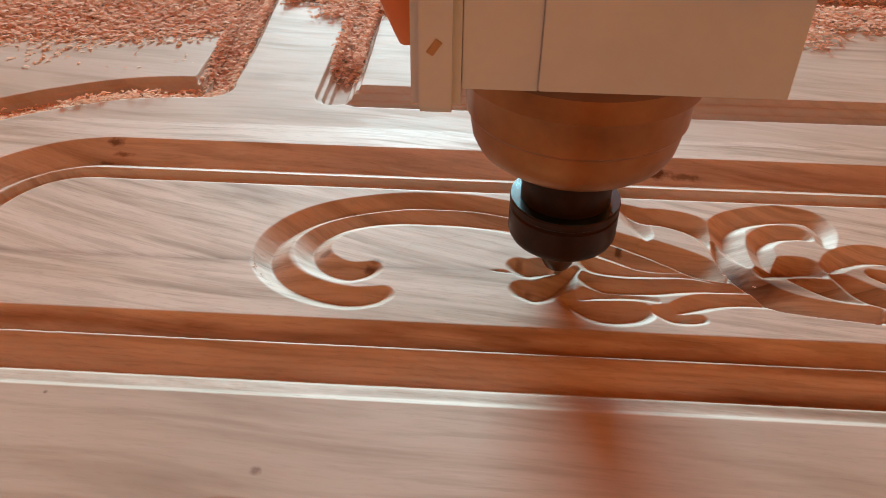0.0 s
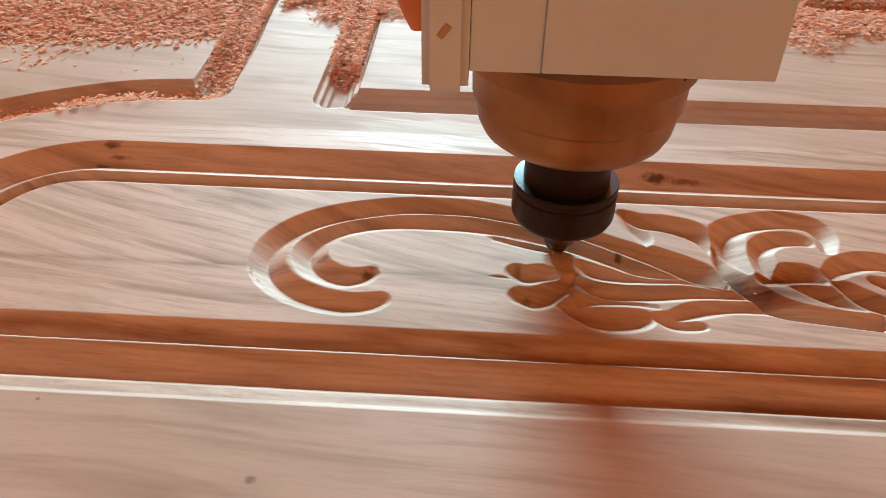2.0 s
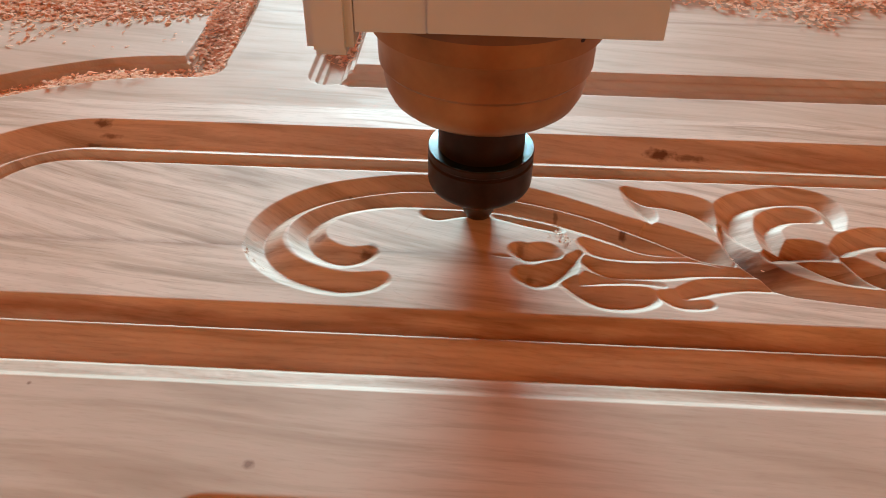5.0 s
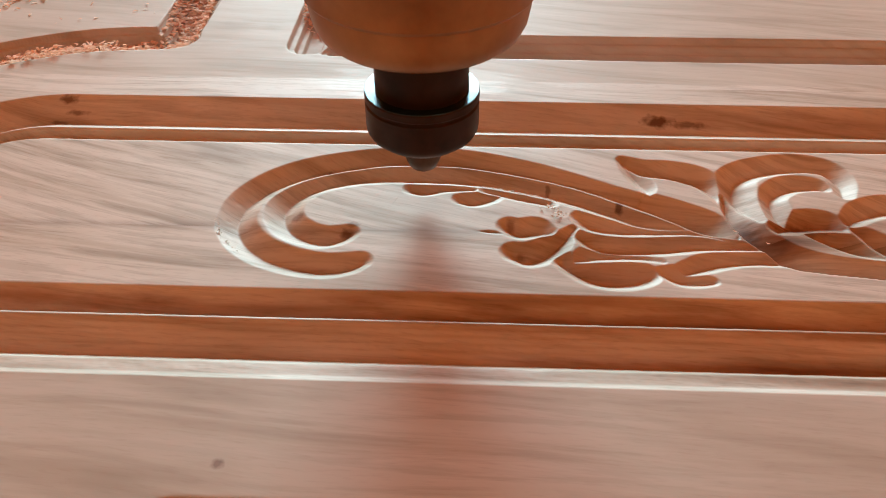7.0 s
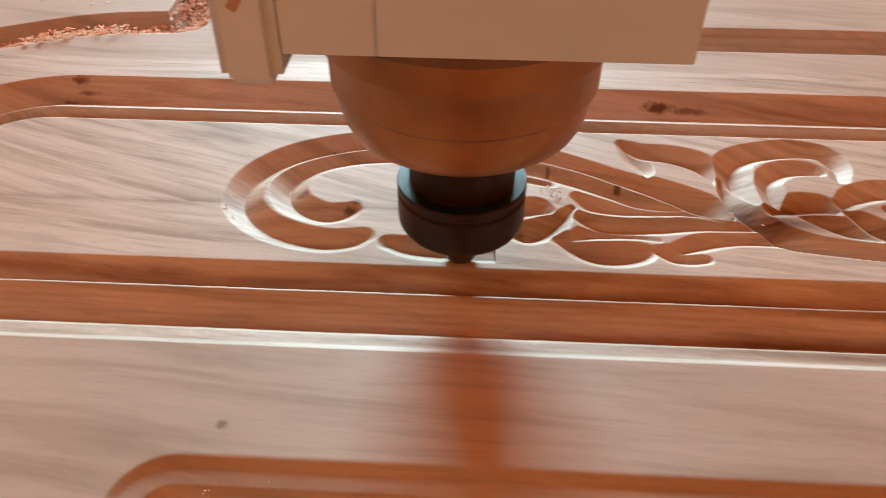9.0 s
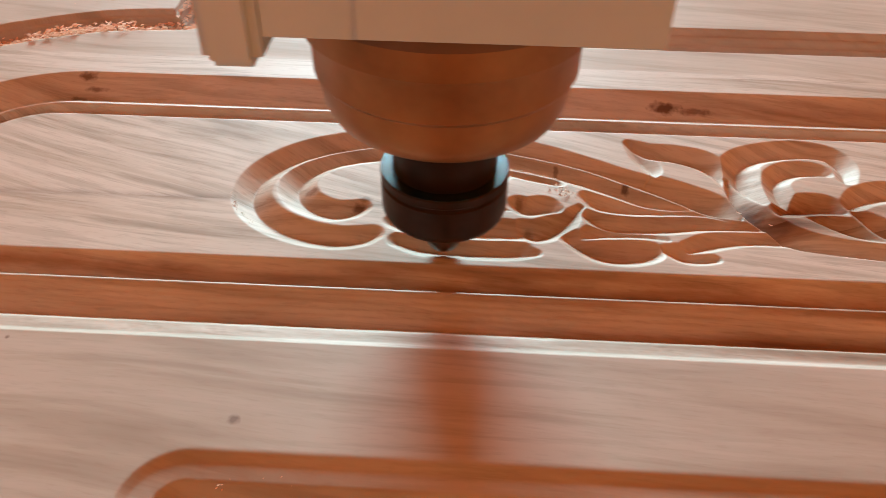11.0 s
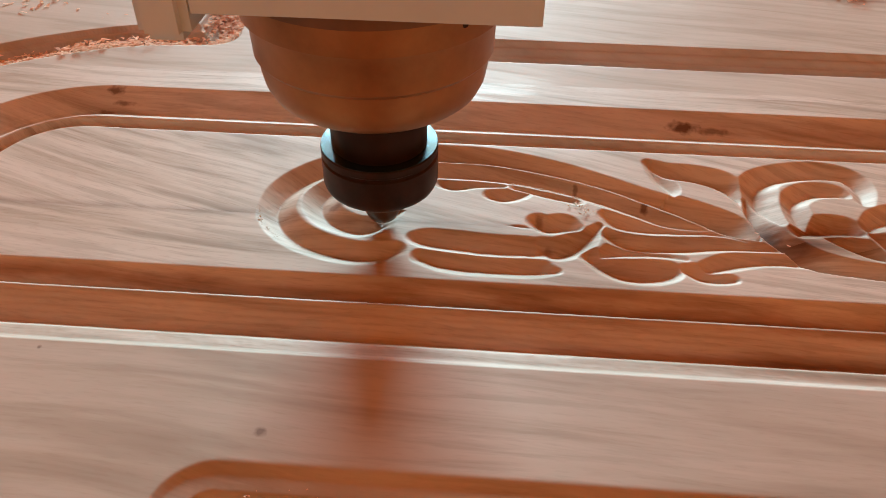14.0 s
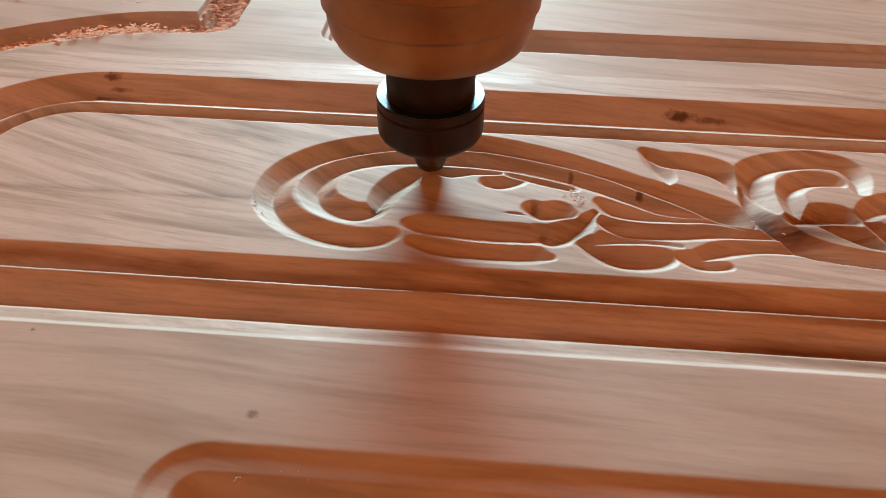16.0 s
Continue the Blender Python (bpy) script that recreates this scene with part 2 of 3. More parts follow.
ORANGE = plain_material("orange_rubber", (0.55, 0.16, 0.05), (0.68, 0.24, 0.08), 0.55, 0.0, 30, 0.05)
# unseen room surfaces, saturated orange to tint the bounced light
WALL = plain_material("orange_bounce_wall", (0.56, 0.120, 0.006), (0.62, 0.146, 0.010), 0.8, 0.0, 5, 0.1)
CEIL = plain_material("orange_bounce_ceiling", (0.58, 0.124, 0.006), (0.64, 0.150, 0.010), 0.85, 0.0, 5, 0.1)
FLOOR = plain_material("orange_bounce_floor", (0.42, 0.115, 0.018), (0.50, 0.142, 0.026), 0.8, 0.0, 6, 0.1)
BED = plain_material("grey_machine_bed", (0.18, 0.18, 0.18), (0.28, 0.27, 0.26), 0.6, 0.0, 12, 0.1)


# ---- mesh helpers ----
def part(name, bm, material, parent=None, label=""):
    me = bpy.data.meshes.new(name)
    bm.to_mesh(me)
    bm.free()
    me.materials.append(material)
    ob = new(name, me)
    ob.parent = parent
    return tagged(ob, label)


def box(x0, x1, y0, y1, z0, z1, bevel=0.0):
    bm = bmesh.new()
    bmesh.ops.create_cube(bm, size=1)
    for v in bm.verts:
        v.co = Vector((x0 + (v.co.x + .5) * (x1 - x0), y0 + (v.co.y + .5) * (y1 - y0), z0 + (v.co.z + .5) * (z1 - z0)))
    if bevel:
        bmesh.ops.bevel(bm, geom=bm.edges[:], offset=bevel, segments=2, affect="EDGES")
    return bm


def lathe(profile, steps=96, smooth=True):
    """A solid of revolution round z from (radius, height) pairs, bottom to top."""
    bm = bmesh.new()
    rings = []
    for r, z in profile:
        rings.append([bm.verts.new((r * math.cos(2 * math.pi * k / steps), r * math.sin(2 * math.pi * k / steps), z)) for k in range(steps)])
    for a, c in zip(rings, rings[1:]):
        for k in range(steps):
            bm.faces.new((a[k], a[(k + 1) % steps], c[(k + 1) % steps], c[k])).smooth = smooth
    bm.faces.new(rings[0][::-1])
    bm.faces.new(rings[-1])
    return bm


def arc_plate(r0, r1, a0, a1, z0, z1, steps=28):
    """A curved plate between two radii and two angles in degrees."""
    bm = bmesh.new()
    rows = []
    for k in range(steps + 1):
        a = radians(a0 + (a1 - a0) * k / steps)
        rows.append([bm.verts.new((r * math.cos(a), r * math.sin(a), z)) for r, z in ((r0, z0), (r1, z0), (r1, z1), (r0, z1))])
    for p, q in zip(rows, rows[1:]):
        for k in range(4):
            bm.faces.new((p[k], q[k], q[(k + 1) % 4], p[(k + 1) % 4]))
    bm.faces.new(rows[0][::-1])
    bm.faces.new(rows[-1])
    return bm


def sharpen(ob, degrees=35):
    ob.data.set_sharp_from_angle(angle=radians(degrees))
    return ob


# ---- the carved board: one relief over the plane z = 0 ----
K = 0.62   # slope of the V cutter's flanks
SOFT = 0.0006   # rounding of the groove's rim


def spline(points, n=18):
    """Smooth (Catmull-Rom) rows through (x, y, w) points."""
    p = np.array(points, float)
    p = np.vstack([2 * p[0] - p[1], p, 2 * p[-1] - p[-2]])
    out = []
    for i in range(1, len(p) - 2):
        for s in np.linspace(0, 1, n, endpoint=False):
            out.append(0.5 * (2 * p[i] + (p[i + 1] - p[i - 1]) * s + (2 * p[i - 1] - 5 * p[i] + 4 * p[i + 1] - p[i + 2]) * s * s
                              + (3 * p[i] - p[i - 1] - 3 * p[i + 1] + p[i + 2]) * s ** 3))
    out.append(p[-2])
    out = np.array(out)
    out[:, 2] = np.maximum(out[:, 2], 0.0002)
    return out


# flowing grooves of the ornament: valley line x, y and half width
GROOVES = {
    "outer_c": [(0.1240, 0.2935, 0.0010), (0.1160, 0.2985, 0.0058), (0.1050, 0.3050, 0.0084), (0.0914, 0.3130, 0.0082), (0.0750, 0.3215, 0.0072), (0.0570, 0.3312, 0.0070), (0.0362, 0.3400, 0.0080), (0.0062, 0.3485, 0.0088), (-0.018, 0.3500, 0.0090), (-0.040, 0.3484, 0.0091), (-0.067, 0.3402, 0.0096), (-0.085, 0.329, 0.0098), (-0.096, 0.314, 0.0098), (-0.0985, 0.299, 0.0096), (-0.094, 0.287, 0.0096), (-0.084, 0.2768, 0.0094), (-0.070, 0.270, 0.0090), (-0.055, 0.267, 0.0086), (-0.045, 0.2685, 0.0078), (-0.0395, 0.271, 0.0062)],
    "inner_c": [(0.1080, 0.2975, 0.0020), (0.0946, 0.3000, 0.0062), (0.0831, 0.3045, 0.0092), (0.0702, 0.3125, 0.0102), (0.0567, 0.3200, 0.0104), (0.0359, 0.3287, 0.0106), (0.0094, 0.3352, 0.0106), (-0.0206, 0.3367, 0.0104), (-0.044, 0.335, 0.0100), (-0.064, 0.328, 0.0098), (-0.075, 0.317, 0.0096), (-0.0785, 0.306, 0.0096), (-0.075, 0.2955, 0.0094), (-0.067, 0.2888, 0.0090), (-0.058, 0.2858, 0.0085), (-0.051, 0.2872, 0.0074), (-0.047, 0.2895, 0.0060)],
    "pocket_a": [(0.0245, 0.2965, 0.0068), (0.0288, 0.2943, 0.0077), (0.0356, 0.2960, 0.0077), (0.0415, 0.2940, 0.0044)],
    "pocket_b": [(0.0260, 0.2785, 0.0073), (0.0325, 0.2770, 0.0088), (0.0405, 0.2815, 0.0084), (0.0475, 0.2890, 0.0057), (0.0525, 0.2960, 0.0029)],
    "leaf_c": [(0.0565, 0.3040, 0.0055), (0.0620, 0.3005, 0.0086), (0.0746, 0.2990, 0.0097), (0.0890, 0.2975, 0.0077), (0.1073, 0.2950, 0.0044), (0.1280, 0.2855, 0.0011)],
    "leaf_d": [(0.0560, 0.2900, 0.0053), (0.0610, 0.2865, 0.0073), (0.0690, 0.2850, 0.0084), (0.0866, 0.2860, 0.0088), (0.1065, 0.2875, 0.0070), (0.1195, 0.2865, 0.0051), (0.1320, 0.2838, 0.0018)],
    "leaf_e": [(0.0455, 0.2750, 0.0068), (0.0520, 0.2685, 0.0073), (0.0600, 0.2655, 0.0092), (0.0700, 0.2652, 0.0097), (0.0785, 0.2660, 0.0077), (0.0840, 0.2668, 0.0029)],
    "leaf_de": [(0.0500, 0.2740, 0.0030), (0.0580, 0.2785, 0.0065), (0.0680, 0.2808, 0.0078), (0.0800, 0.2795, 0.0060), (0.0880, 0.2745, 0.0020)],
    "curl_a": [(0.0870, 0.2680, 0.0044), (0.0938, 0.2658, 0.0073), (0.1000, 0.2635, 0.0055), (0.1060, 0.2628, 0.0033)],
    "curl_b": [(0.0970, 0.2700, 0.0057), (0.1066, 0.2743, 0.0068), (0.1133, 0.2761, 0.0064), (0.1247, 0.2774, 0.0055), (0.1413, 0.2766, 0.0051), (0.1607, 0.2734, 0.0055), (0.1890, 0.2700, 0.0055), (0.2400, 0.2660, 0.0055)],
    "leaf_f": [(0.0850, 0.3478, 0.0066), (0.0918, 0.3440, 0.0080), (0.1033, 0.3427, 0.0089), (0.1160, 0.3375, 0.0097), (0.1215, 0.3280, 0.0077), (0.1225, 0.3130, 0.0033), (0.1270, 0.2950, 0.0013)],
    "leaf_g": [(0.0820, 0.3510, 0.0044), (0.0858, 0.3390, 0.0064), (0.0895, 0.3290, 0.0055), (0.0905, 0.3230, 0.0022)],
    "scroll_a": [(0.1365, 0.3060, 0.0040), (0.1330, 0.3160, 0.0085), (0.1310, 0.3260, 0.0114), (0.1335, 0.3370, 0.0101), (0.1412, 0.3440, 0.0092), (0.1553, 0.3491, 0.0090), (0.1694, 0.3507, 0.0088), (0.1802, 0.3470, 0.0081), (0.1835, 0.3374, 0.0075), (0.1817, 0.3265, 0.0055)],
    "scroll_b": [(0.1500, 0.3000, 0.0050), (0.1462, 0.3097, 0.0075), (0.1470, 0.3235, 0.0075), (0.1565, 0.3321, 0.0077), (0.1682, 0.3335, 0.0066), (0.1735, 0.3310, 0.0044)],
    "scroll_c": [(0.1440, 0.3000, 0.0066), (0.1526, 0.3035, 0.0092), (0.1640, 0.3048, 0.0090), (0.1715, 0.3010, 0.0051)],
    "leaf_i": [(0.1543, 0.2965, 0.0033), (0.1651, 0.2925, 0.0077), (0.1737, 0.2868, 0.0073), (0.1830, 0.2800, 0.0022)],
    "leaf_j": [(0.1770, 0.3060, 0.0062), (0.1855, 0.3131, 0.0084), (0.1982, 0.3173, 0.0088), (0.2097, 0.3157, 0.0081), (0.2200, 0.3080, 0.0066)],
    "leaf_k": [(0.1770, 0.3000, 0.0044), (0.1850, 0.2893, 0.0081), (0.1946, 0.2826, 0.0077), (0.2110, 0.2783, 0.0070), (0.2400, 0.2740, 0.0066)],
    "leaf_l": [(0.1960, 0.3020, 0.0044), (0.2100, 0.2965, 0.0075), (0.2400, 0.2890, 0.0077)],
}
# grooves that the cutter opens during the shot: start and end of the cut in seconds, valley line
CUTS = {
    "bumps_r": (0.45, 1.4, [(0.0430, 0.3160, 0.0058), (0.0330, 0.3185, 0.0056), (0.0240, 0.3210, 0.0050), (0.0140, 0.3250, 0.0055)]),
    "bump_l": (4.1, 5.0, [(-0.0206, 0.3232, 0.0054), (-0.0150, 0.3225, 0.0058), (-0.0040, 0.3245, 0.0046), (0.0084, 0.3250, 0.0036)]),
    "bump_mid": (5.1, 6.0, [(0.0024, 0.3158, 0.0052), (0.0080, 0.3155, 0.0066), (0.0150, 0.3175, 0.0060), (0.0210, 0.3203, 0.0038)]),
    "pod_b": (8.55, 9.5, [(-0.0275, 0.2672, 0.0056), (-0.0160, 0.2645, 0.0078), (0.0037, 0.2635, 0.0080), (0.0200, 0.2640, 0.0080), (0.0270, 0.2625, 0.0050), (0.0313, 0.2620, 0.0030)]),
    "pod_a": (9.6, 10.9, [(0.0380, 0.2738, 0.0036), (0.0311, 0.2752, 0.0056), (0.0209, 0.2770, 0.0082), (0.0033, 0.2769, 0.0086), (-0.0120, 0.2784, 0.0086), (-0.0250, 0.2796, 0.0078), (-0.0310, 0.2800, 0.0052)]),
    "crescent": (13.7, 14.9, [(-0.0480, 0.2894, 0.0058), (-0.0442, 0.3037, 0.0083), (-0.0368, 0.3154, 0.0085), (-0.0306, 0.3212, 0.0048)]),
}


def groove_depth(X, Y, rows):
    """Depth of a V groove of changing width at every grid point."""
    depth = np.zeros_like(X)
    pad = rows[:, 2].max() + 0.001
    ix = np.where((X[0] > rows[:, 0].min() - pad) & (X[0] < rows[:, 0].max() + pad))[0]
    iy = np.where((Y[:, 0] > rows[:, 1].min() - pad) & (Y[:, 0] < rows[:, 1].max() + pad))[0]
    if not len(ix) or not len(iy):
        return depth
    sl = (slice(iy[0], iy[-1] + 1), slice(ix[0], ix[-1] + 1))
    x, y = X[sl], Y[sl]
    best = np.zeros_like(x)
    for (ax, ay, aw), (bx, by, bw) in zip(rows, rows[1:]):
        dx, dy = bx - ax, by - ay
        s = np.clip(((x - ax) * dx + (y - ay) * dy) / (dx * dx + dy * dy + 1e-12), 0, 1)
        r = np.hypot(x - ax - s * dx, y - ay - s * dy)
        best = np.maximum(best, aw + s * (bw - aw) - r)
    best = np.maximum(best, 0)
    depth[sl] = K * (np.sqrt(best ** 2 + SOFT ** 2) - SOFT)
    return depth


# broad facetted hollows: far edge, near edge, slope under each
HOLLOWS = {
    "scroll_root": ([(0.1331, 0.3314), (0.1359, 0.3196), (0.1373, 0.3038), (0.1412, 0.2947), (0.1492, 0.2862), (0.1601, 0.2813), (0.1743, 0.2784), (0.1910, 0.2772)],
                    [(0.1218, 0.3267), (0.1203, 0.3152), (0.1219, 0.3028), (0.1255, 0.2911), (0.1321, 0.2822), (0.1400, 0.2722), (0.1500, 0.2695), (0.1607, 0.2680), (0.1865, 0.2648)], 0.74, 1.5),
    "leaf_h": ([(0.0890, 0.3249), (0.1052, 0.3174), (0.1202, 0.3071), (0.1245, 0.2935)],
               [(0.0818, 0.3144), (0.0945, 0.3044), (0.1075, 0.2949), (0.1237, 0.2901)], 0.62, 1.4),
}


def line_distance(x, y, pts):
    d = np.full(np.shape(x), 9.0)
    for (ax, ay), (bx, by) in zip(pts, pts[1:]):
        dx, dy = bx - ax, by - ay
        s = np.clip(((x - ax) * dx + (y - ay) * dy) / (dx * dx + dy * dy + 1e-12), 0, 1)
        d = np.minimum(d, np.hypot(x - ax - s * dx, y - ay - s * dy))
    return d


def hollow_depth(X, Y, far, near, slope_far, slope_near):
    """Depth between two edge lines, falling from each at its own slope."""
    far, near = ([tuple(p[:2]) for p in spline([(x, y, 1) for x, y in line], 6)] for line in (far, near))
    ring = far + near[::-1]
    within = np.zeros(X.shape, bool)
    for (ax, ay), (bx, by) in zip(ring, ring[1:] + ring[:1]):
        if ay != by:
            within ^= ((ay > Y) != (by > Y)) & (X < (bx - ax) * (Y - ay) / (by - ay) + ax)
    out = np.zeros_like(X)
    x, y = X[within], Y[within]
    out[within] = np.minimum(slope_far * line_distance(x, y, far), slope_near * line_distance(x, y, near))
    return out


def inside(X, Y, x0, x1, y0, y1, r):
    """Distance from the edge of a rounded rectangle, positive inside."""
    qx = np.abs(X - (x0 + x1) / 2) - (x1 - x0) / 2 + r
    qy = np.abs(Y - (y0 + y1) / 2) - (y1 - y0) / 2 + r
    return r - np.hypot(np.maximum(qx, 0), np.maximum(qy, 0)) - np.minimum(np.maximum(qx, qy), 0)


def moulding(u, lip=True):
    """Depth of the frame moulding at the distance u inside its outer edge, with or without the stepped lip."""
    ripple = 0.00010 * np.sin(u / 0.0027 * 2 * np.pi) * ((u > 0.0105) & (u < 0.031))
    body = np.interp(u, (0, 0.0165, 0.0175, 0.0290, 0.0300, 0.0318, 0.0333, 0.0343, 0.0365, 0.0466, 0.0472),
                     (0, 0.0090, 0.0092, 0.0034, 0.0029, 0.0019, 0.0026, 0.0058, 0.0064, 0.0002, 0.0))
    edge = np.interp(u, (0, 0.0032, 0.0038, 0.0098, 0.0106, 0.0165), (0, 0.0017, 0.0018, 0.0027, 0.0034, 0.0090))
    return ripple + np.where(lip & (u < 0.0165), edge, body)


def channel(X, Y, points, half, deep):
    """Depth of a flat-bottomed channel along a line."""
    rows = spline([(x, y, half) for x, y in points], 8)
    d = groove_depth(X, Y, rows) / K
    d = np.sqrt((d + SOFT) ** 2 - SOFT ** 2)
    return np.interp(d, (0, 0.0012, 0.0045, 0.0055, 0.0085, 0.0095, half), (0, deep * 0.32, deep * 0.36, deep * 0.68, deep * 0.72, deep, deep))


LATTICE = np.random.default_rng(5).normal(0, 1, (64, 64))


def chatter(X, Y):
    """Uneven marks that the cutter leaves in the grooves."""
    out = np.zeros_like(X)
    for size, gain in ((0.0045, 0.8), (0.0019, 0.5)):
        u, v = (X + 0.35 * Y) / size + 500, (Y - 0.2 * X) / size + 500
        i, j = np.floor(u).astype(int), np.floor(v).astype(int)
        a, c = u - i, v - j
        a, c = a * a * (3 - 2 * a), c * c * (3 - 2 * c)
        g = lambda p, q: LATTICE[p % 64, q % 64]
        out += gain * ((g(i, j) * (1 - a) + g(i + 1, j) * a) * (1 - c) + (g(i, j + 1) * (1 - a) + g(i + 1, j + 1) * a) * c)
    return out


def relief(X, Y, cuts=()):
    """Height of the board's face with the lasting grooves and the named cuts."""
    deep = moulding(inside(X, Y, -0.297, 1.05, 0.2055, 0.4075, 0.082), Y < 0.30)
    deep = np.maximum(deep, moulding(inside(X, Y, -0.102, 1.05, -0.20, 0.1575, 0.020)))
    deep = np.maximum(deep, channel(X, Y, [(-0.42, 0.30), (-0.37, 0.385), (-0.308, 0.440), (-0.245, 0.4735), (-0.184, 0.4830)], 0.0165, 0.011))
    deep = np.maximum(deep, channel(X, Y, [(-0.184, 0.4830), (-0.186, 0.56), (-0.193, 0.66), (-0.198, 0.80)], 0.0155, 0.011))
    deep = np.maximum(deep, channel(X, Y, [(-0.0955, 0.476), (-0.096, 0.56), (-0.098, 0.66), (-0.102, 0.80)], 0.0145, 0.010))
    deep = np.maximum(deep, channel(X, Y, [(-0.078, 0.4765), (0.10, 0.476), (0.30, 0.476), (0.9, 0.476)], 0.0165, 0.012))
    deep = np.maximum(deep, channel(X, Y, [(0.30, 0.690), (0.45, 0.690), (0.9, 0.690)], 0.016, 0.011))
    for name, points in GROOVES.items():
        deep = np.maximum(deep, groove_depth(X, Y, spline(points)) * (1.0 if name.endswith("_c") else 1.12))
    for far, near, kf, kn in HOLLOWS.values():
        deep = np.maximum(deep, hollow_depth(X, Y, far, near, kf, kn))
    for name in cuts:
        deep = np.maximum(deep, groove_depth(X, Y, spline(CUTS[name][2])))
    deep = deep + 0.00008 * chatter(X, Y) * np.clip(deep / 0.003, 0, 1)
    # shallow tear-out along the glue joint
    deep = np.maximum(deep, groove_depth(X, Y, spline([(0.010, 0.2920, 0.0004), (0.016, 0.2918, 0.0016), (0.026, 0.2900, 0.0004)])))
    return -deep


def steps(*spans):
    out = []
    for a, b, d in spans:
        out += list(np.linspace(a, b, max(1, round((b - a) / d)), endpoint=False))
    return np.array(out + [spans[-1][1]])


GX = steps((-0.75, -0.40, 0.02), (-0.40, -0.29, 0.0016), (-0.29, 0.24, 0.0006), (0.24, 0.42, 0.0016), (0.42, 1.0, 0.02))
GY = steps((-0.12, 0.12, 0.02), (0.12, 0.20, 0.0010), (0.20, 0.42, 0.0005), (0.42, 0.51, 0.0009), (0.51, 0.72, 0.0022), (0.72, 1.0, 0.02))


def quad_mesh(name, verts, faces, material, parent=None, smooth=True):
    me = bpy.data.meshes.new(name)
    me.vertices.add(len(verts))
    me.vertices.foreach_set("co", np.asarray(verts, np.float32).ravel())
    me.loops.add(len(faces) * 4)
    me.loops.foreach_set("vertex_index", np.asarray(faces, np.int32).ravel())
    me.polygons.add(len(faces))
    me.polygons.foreach_set("loop_start", np.arange(0, len(faces) * 4, 4, dtype=np.int32))
    me.polygons.foreach_set("use_smooth", np.full(len(faces), smooth))
    me.update(calc_edges=True)
    me.validate()
    me.materials.append(material)
    ob = new(name, me)
    ob.parent = parent
    return ob


def grid_part(name, j0, j1, Z, parent, material, label):
    """The rows j0..j1 of the relief as one solid plank of the board."""
    X, Y = np.meshgrid(GX, GY[j0:j1 + 1])
    h, w = X.shape
    verts = np.stack([X, Y, Z[j0:j1 + 1]], -1).reshape(-1, 3)
    idx = np.arange(h * w).reshape(h, w)
    faces = np.stack([idx[:-1, :-1], idx[:-1, 1:], idx[1:, 1:], idx[1:, :-1]], -1).reshape(-1, 4)
    ring = np.concatenate([idx[0, :], idx[1:, -1], idx[-1, -2::-1], idx[-2:0:-1, 0]])
    high, low = verts[ring].copy(), verts[ring].copy()
    low[:, 2] = -0.040
    base, m = len(verts), len(ring)
    k = np.arange(m)
    n = (k + 1) % m
    side = np.stack([base + k, base + m + k, base + m + n, base + n], -1)
    ob = quad_mesh(name, np.vstack([verts, high, low]), np.vstack([faces, side]), material, parent)
    return tagged(ob, label)


door = tagged(new("carved_door_board"), "pale hardwood door board with half-carved scroll ornament, lying on the machine bed", "door")
door.location = (0, 0, 0)
GXX, GYY = np.meshgrid(GX, GY)
Z_DONE = relief(GXX, GYY, tuple(CUTS))
J1, J2 = int(np.searchsorted(GY, 0.2050)), int(np.searchsorted(GY, 0.4300))
grid_part("lower_stile", 0, J1, Z_DONE, door, STILE_WOOD, "plain flat stile with the rounded corner of a second panel")
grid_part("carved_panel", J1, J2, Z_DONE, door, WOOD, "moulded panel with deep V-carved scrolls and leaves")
grid_part("upper_rail", J2, len(GY) - 1, Z_DONE, door, RAIL_WOOD, "flat rail with milled channels full of shavings")


